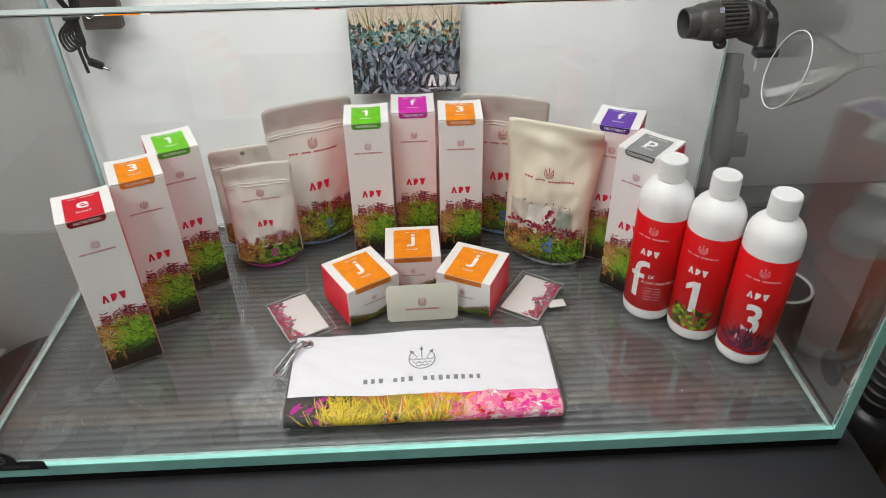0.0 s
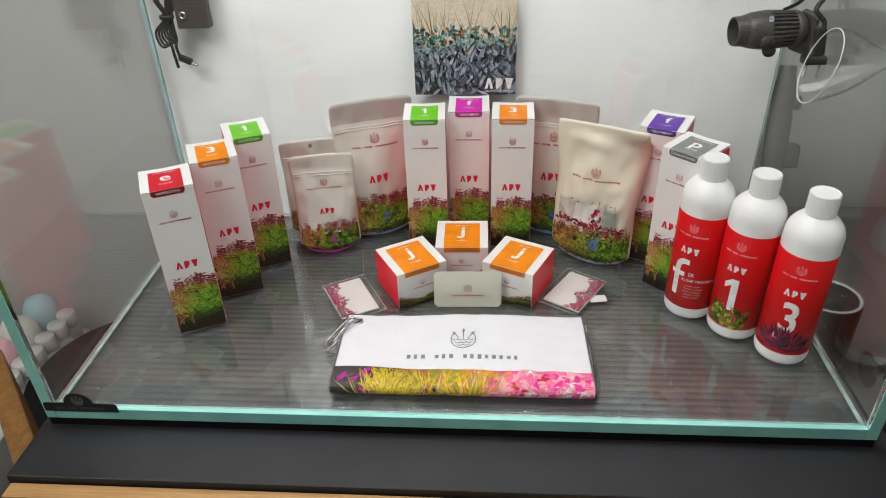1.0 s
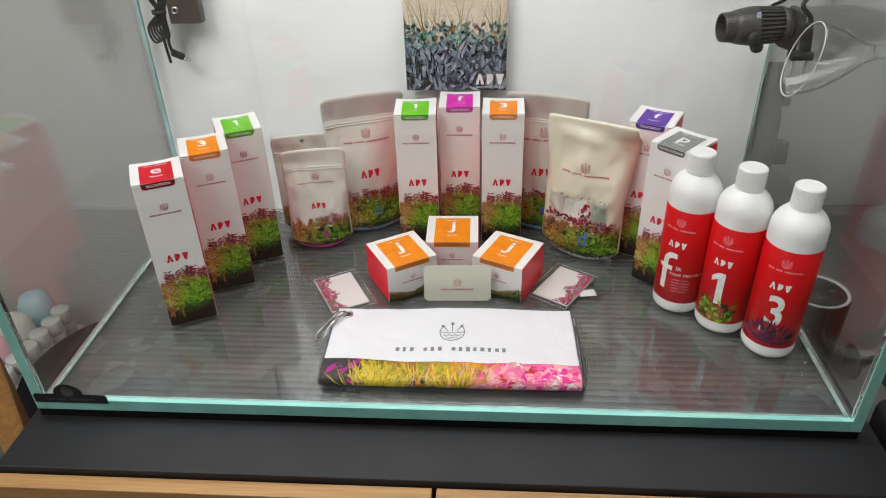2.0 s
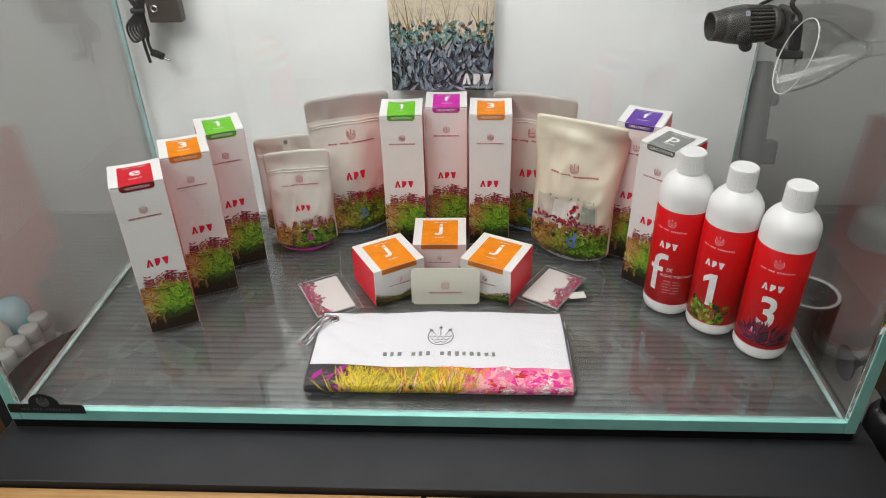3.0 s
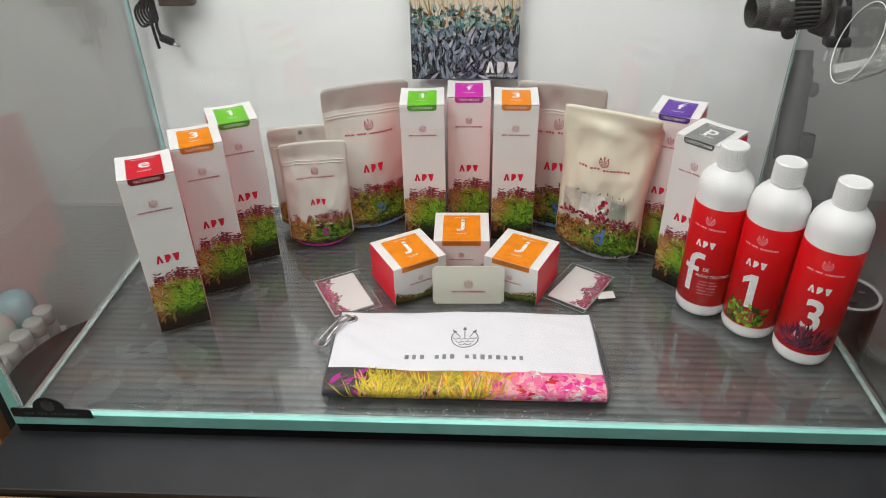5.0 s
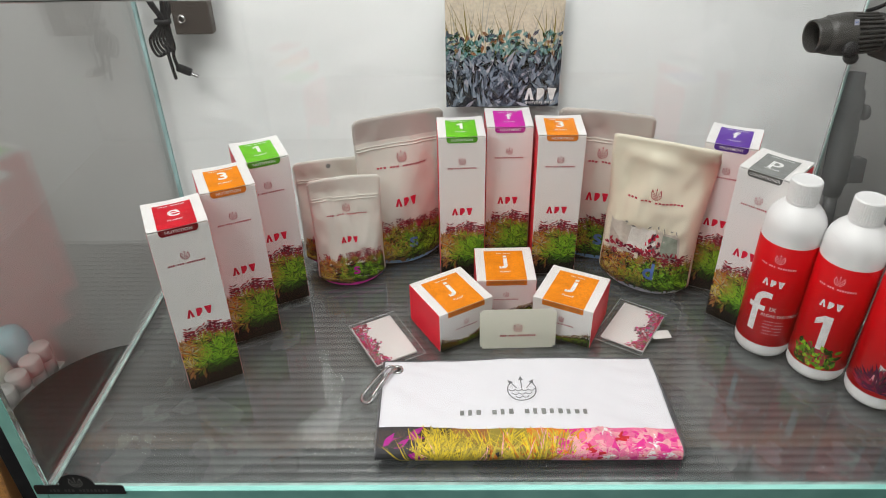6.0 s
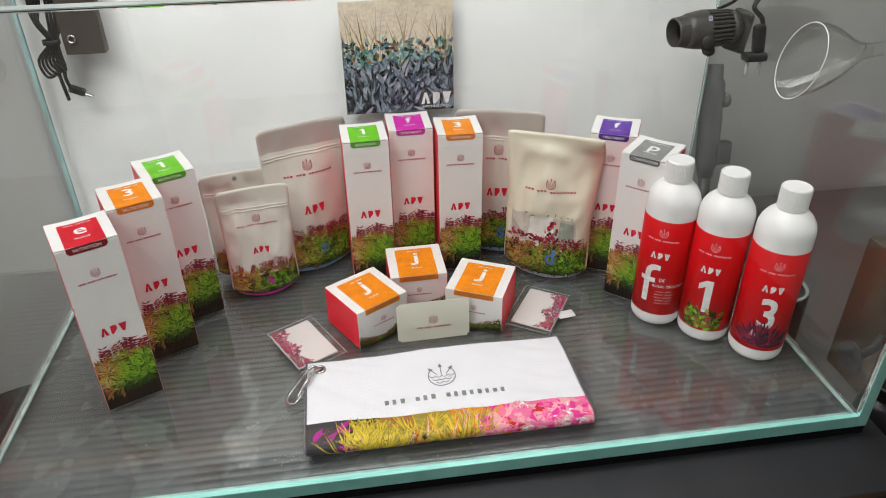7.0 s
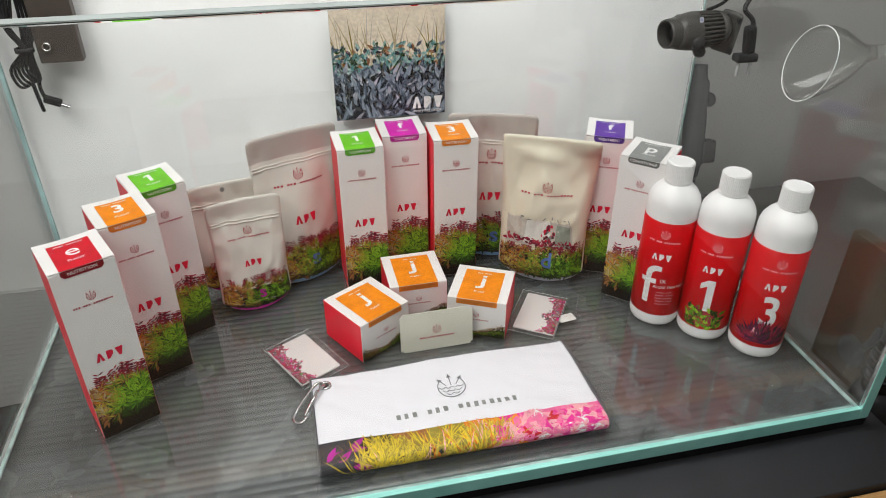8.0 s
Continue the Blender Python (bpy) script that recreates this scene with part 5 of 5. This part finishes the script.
part("riser", tube([(cx + 0.002, cy, 0.395), (cx - 0.001, cy + 0.01, 0.43), (cx - 0.002, cy + 0.012, 0.460), (cx - 0.002, cy + 0.040, 0.466), (cx - 0.002, cy + 0.044, 0.40)], 0.0022, 8), CORD, cord, smooth=True)

# ---- beside the tank, right ----
heater = thing("inline_heater", pose(0.4672, 0.4020, TOP_Z), "dark grey tubular heater standing outside the tank", "heater")
lean = Matrix.Rotation(radians(-10.6), 4, "X")
part("hose", lathe([(0, 0.002), (0.0085, 0.002), (0.0085, 0.104), (0, 0.105)], 24, m=lean), BLACK_PLASTIC, heater, smooth=True)
part("tube_body", lathe([(0, 0.098), (0.0110, 0.098), (0.0130, 0.112), (0.0155, 0.116), (0.0162, 0.122), (0.0162, 0.190), (0.0152, 0.193), (0.0152, 0.212), (0.0162, 0.215), (0.0155, 0.238), (0.0120, 0.243), (0.0112, 0.262), (0, 0.263)], 36, m=lean), HEATER_GREY, heater, smooth=True)
part("side_knob", lathe([(0, -0.004), (0.009, -0.004), (0.0105, 0), (0.009, 0.004), (0, 0.005)], 20, m=lean @ Matrix.Translation((0.017, -0.006, 0.212)) @ Matrix.Rotation(radians(90), 4, "Y")), HEATER_GREY, heater, smooth=True)
part("clip_block", bmesh_moved(box(0.022, 0.020, 0.034, (0.020, -0.004, 0.118), 0.003, 2), lean), HEATER_GREY, heater)
side_shelf = solo("side_shelf", box(0.62, 0.62, 0.03, (0.81, 0.44, -0.185), 0.002), DARK_LAMINATE, "dark grey side shelf lower than the cabinet", "shelf")
for ux in (0.516, 1.10):
    part("upright", box(0.028, 0.60, -FLOOR_Z - 0.185, (ux, 0.44, FLOOR_Z), 0.002), DARK_LAMINATE, side_shelf)
# crate and board: wood colour already holds the shade seen through the pane
side_crate = solo("wooden_crate", box(0.30, 0.22, -FLOOR_Z - 0.155, (0.66, 0.015, FLOOR_Z), 0.003), OAK_SHADED, "brown wooden crate beside the cabinet", "crate")
solo("wooden_board", box(0.020, 0.23, 0.215, (0.625, 0.130, -0.155), 0.003), OAK_SHADED, "upright brown wooden board on the side shelf", "board")
speaker = thing("smart_speaker", pose(0.522, 0.270, -0.155), "black round smart speaker with a light ring", "speaker")
part("body", lathe([(0, 0.0), (0.040, 0.0), (0.042, 0.003), (0.042, 0.122), (0.041, 0.126), (0.0375, 0.127), (0.0365, 0.1255), (0, 0.1255)], 56), BLACK_PLASTIC, speaker, smooth=True)
part("light_ring", lathe([(0.0360, 0.1256), (0.0365, 0.1275), (0.0400, 0.1280), (0.0408, 0.1268)], 56), GREY_PLASTIC, speaker, "grey translucent light ring", True)
for a in range(4):
    part("button", lathe([(0, 0.1257), (0.0040, 0.1257), (0.0036, 0.1268), (0, 0.1270)], 16, m=Matrix.Translation((0.018 * math.cos(a * math.pi / 2), 0.018 * math.sin(a * math.pi / 2), 0))), PUMP, speaker, smooth=True)
holder = thing("suction_holder", pose(0.4497, 0.040, 0.045), "black suction cup holder stuck outside on the glass", "suction cup")
part("cup", lathe([(0, 0.0135), (0.006, 0.0130), (0.008, 0.008), (0.0165, 0.0030), (0.0190, 0.0006), (0.0180, 0.0004), (0.0090, 0.0040), (0, 0.0045)], 36, m=Matrix.Rotation(radians(90), 4, "Y")), BLACK_PLASTIC, holder, "soft black suction cup", True)
part("arm", tube([(0.0125, 0, 0), (0.030, 0.004, 0.004), (0.044, 0.012, 0.012)], 0.0045, 10), BLACK_PLASTIC, holder, smooth=True)
spare = thing("spare_pump", pose(0.545, 0.065, -0.155), "black ribbed spare pump standing beside the tank", "pump")
part("base", lathe([(0, 0.0), (0.028, 0.0), (0.030, 0.004), (0.029, 0.090), (0.024, 0.100), (0, 0.102)], 36), BLACK_PLASTIC, spare, smooth=True)
part("motor", lathe([(0, 0.100), (0.020, 0.102), (0.021, 0.190), (0.019, 0.215), (0.013, 0.222), (0.012, 0.262), (0, 0.264)], 32), PUMP, spare, smooth=True)
part("intake", lathe([(0, 0.0), (0.010, 0.0), (0.010, 0.022), (0.007, 0.026), (0, 0.026)], 24, m=Matrix.Translation((-0.016, -0.010, 0.245)) @ Matrix.Rotation(radians(-70), 4, "Y")), PUMP_DARK, spare, smooth=True)
for k in range(5):
    part("fin", lathe([(0.0205, 0.0), (0.0235, 0.001), (0.0235, 0.003), (0.0205, 0.004)], 32, m=Matrix.Translation((0, 0, 0.118 + 0.014 * k))), PUMP_DARK, spare, smooth=True)

# ---- beside the tank, left ----
solo("leaning_board", box(0.30, 0.030, 0.70, (0, 0, 0), 0.004, 2), OAK_DARK, "golden brown wooden board standing beside the cabinet", "board",
             pose(-0.585, 0.082, FLOOR_Z, 0, 0, -48.5))
stool = thing("round_stool", pose(-0.688, 0.484, FLOOR_Z), "round black upholstered stool beside the cabinet", "stool")
part("seat", lathe([(0, 0.05), (0.196, 0.05), (0.202, 0.06), (0.203, 0.385), (0.196, 0.398), (0.180, 0.402), (0, 0.404)], 64), FOAM, stool, "black padded seat", True)
for k in range(4):
    a = math.pi / 4 + k * math.pi / 2
    part("leg", lathe([(0, 0), (0.014, 0), (0.018, 0.052), (0, 0.053)], 20, m=Matrix.Translation((0.14 * math.cos(a), 0.14 * math.sin(a), 0))), OAK_Z, stool, smooth=True)
low_shelf = solo("low_shelf", box(0.56, 0.70, 0.345, (0, 0, 0), 0.003), GREY_LAMINATE, "grey low shelf unit along the wall", "shelf", pose(-1.174, 0.335, FLOOR_Z))
TUB = [("blue", (0.36, 0.68, 0.74)), ("white", (0.72, 0.72, 0.66)), ("pink", (0.80, 0.47, 0.52)), ("aqua", (0.35, 0.66, 0.70)), ("white", (0.72, 0.72, 0.66))]
PASTEL = {n: material("pastel_" + n, c, 0.4, vary=0.03) for n, c in TUB}
POT_GREY = material("pot_grey", (0.62, 0.62, 0.60), 0.6, vary=0.08, scale=60, bump=0.2, bump_scale=150)
for (n, c), y in zip(TUB, (0.660, 0.578, 0.497, 0.416, 0.336)):
    ob = thing("pastel_jar", pose(-0.972, y, FLOOR_Z + 0.345), n + " rounded glossy jar on the low shelf", "jar", "pastel jars")
    body = part("jar", lathe([(0, 0.0), (0.030, 0.0), (0.036, 0.012), (0.0385, 0.050), (0.0360, 0.080), (0.026, 0.100), (0.012, 0.106), (0, 0.107)], 40), PASTEL[n], ob, smooth=True)
    part("foot_ring", lathe([(0.0300, 0.0), (0.0350, 0.0), (0.0372, 0.010), (0.0360, 0.012)], 40), POT_GREY, ob, smooth=True)
for k, (x, y) in enumerate(((-0.9120, 0.652), (-0.9100, 0.610), (-0.9140, 0.568), (-0.9150, 0.526), (-0.9120, 0.484), (-0.9140, 0.442))):
    ob = thing("small_pot", pose(x, y, FLOOR_Z + 0.345, 0, 0, 25 * k), "small pale grey lidded pot on the low shelf", "pot", "small grey pots")
    part("pot", lathe([(0, 0.0), (0.0180, 0.0), (0.0192, 0.002), (0.0192, 0.036), (0.0180, 0.038), (0, 0.038)], 28), POT_GREY, ob, smooth=True)
    part("lid", lathe([(0, 0.038), (0.0192, 0.038), (0.0202, 0.041), (0.0200, 0.068), (0.0185, 0.071), (0, 0.0715)], 28), POT_GREY, ob, "pale grey lid", True)

# ---- specks of dust on the tank floor ----
bm = bmesh.new()
rng = random.Random(77)
for i in range(45):
    x, y, a = rng.uniform(-0.42, 0.42), rng.uniform(0.006, 0.17) ** 1.0, rng.random() * 3.14
    r0, r1 = rng.uniform(0.0003, 0.0009), rng.uniform(0.0002, 0.0004)
    c0, s0 = math.cos(a), math.sin(a)
    vs = [bm.verts.new((x + u * r0 * c0 - v * r1 * s0, y + u * r0 * s0 + v * r1 * c0, 0.0006)) for u, v in ((-1, -1), (1, -0.6), (0.8, 1), (-0.7, 0.7))]
    ps = [bm.verts.new((q.co.x, q.co.y, 0.0001)) for q in vs]
    bm.faces.new(vs)
    for k in range(4):
        bm.faces.new((vs[k], vs[(k + 1) % 4], ps[(k + 1) % 4], ps[k]))
bmesh.ops.recalc_face_normals(bm, faces=bm.faces)
solo("dust_specks", bm, PAPER, "tiny pale specks of dust on the tank floor", "dust", kind="stuff")
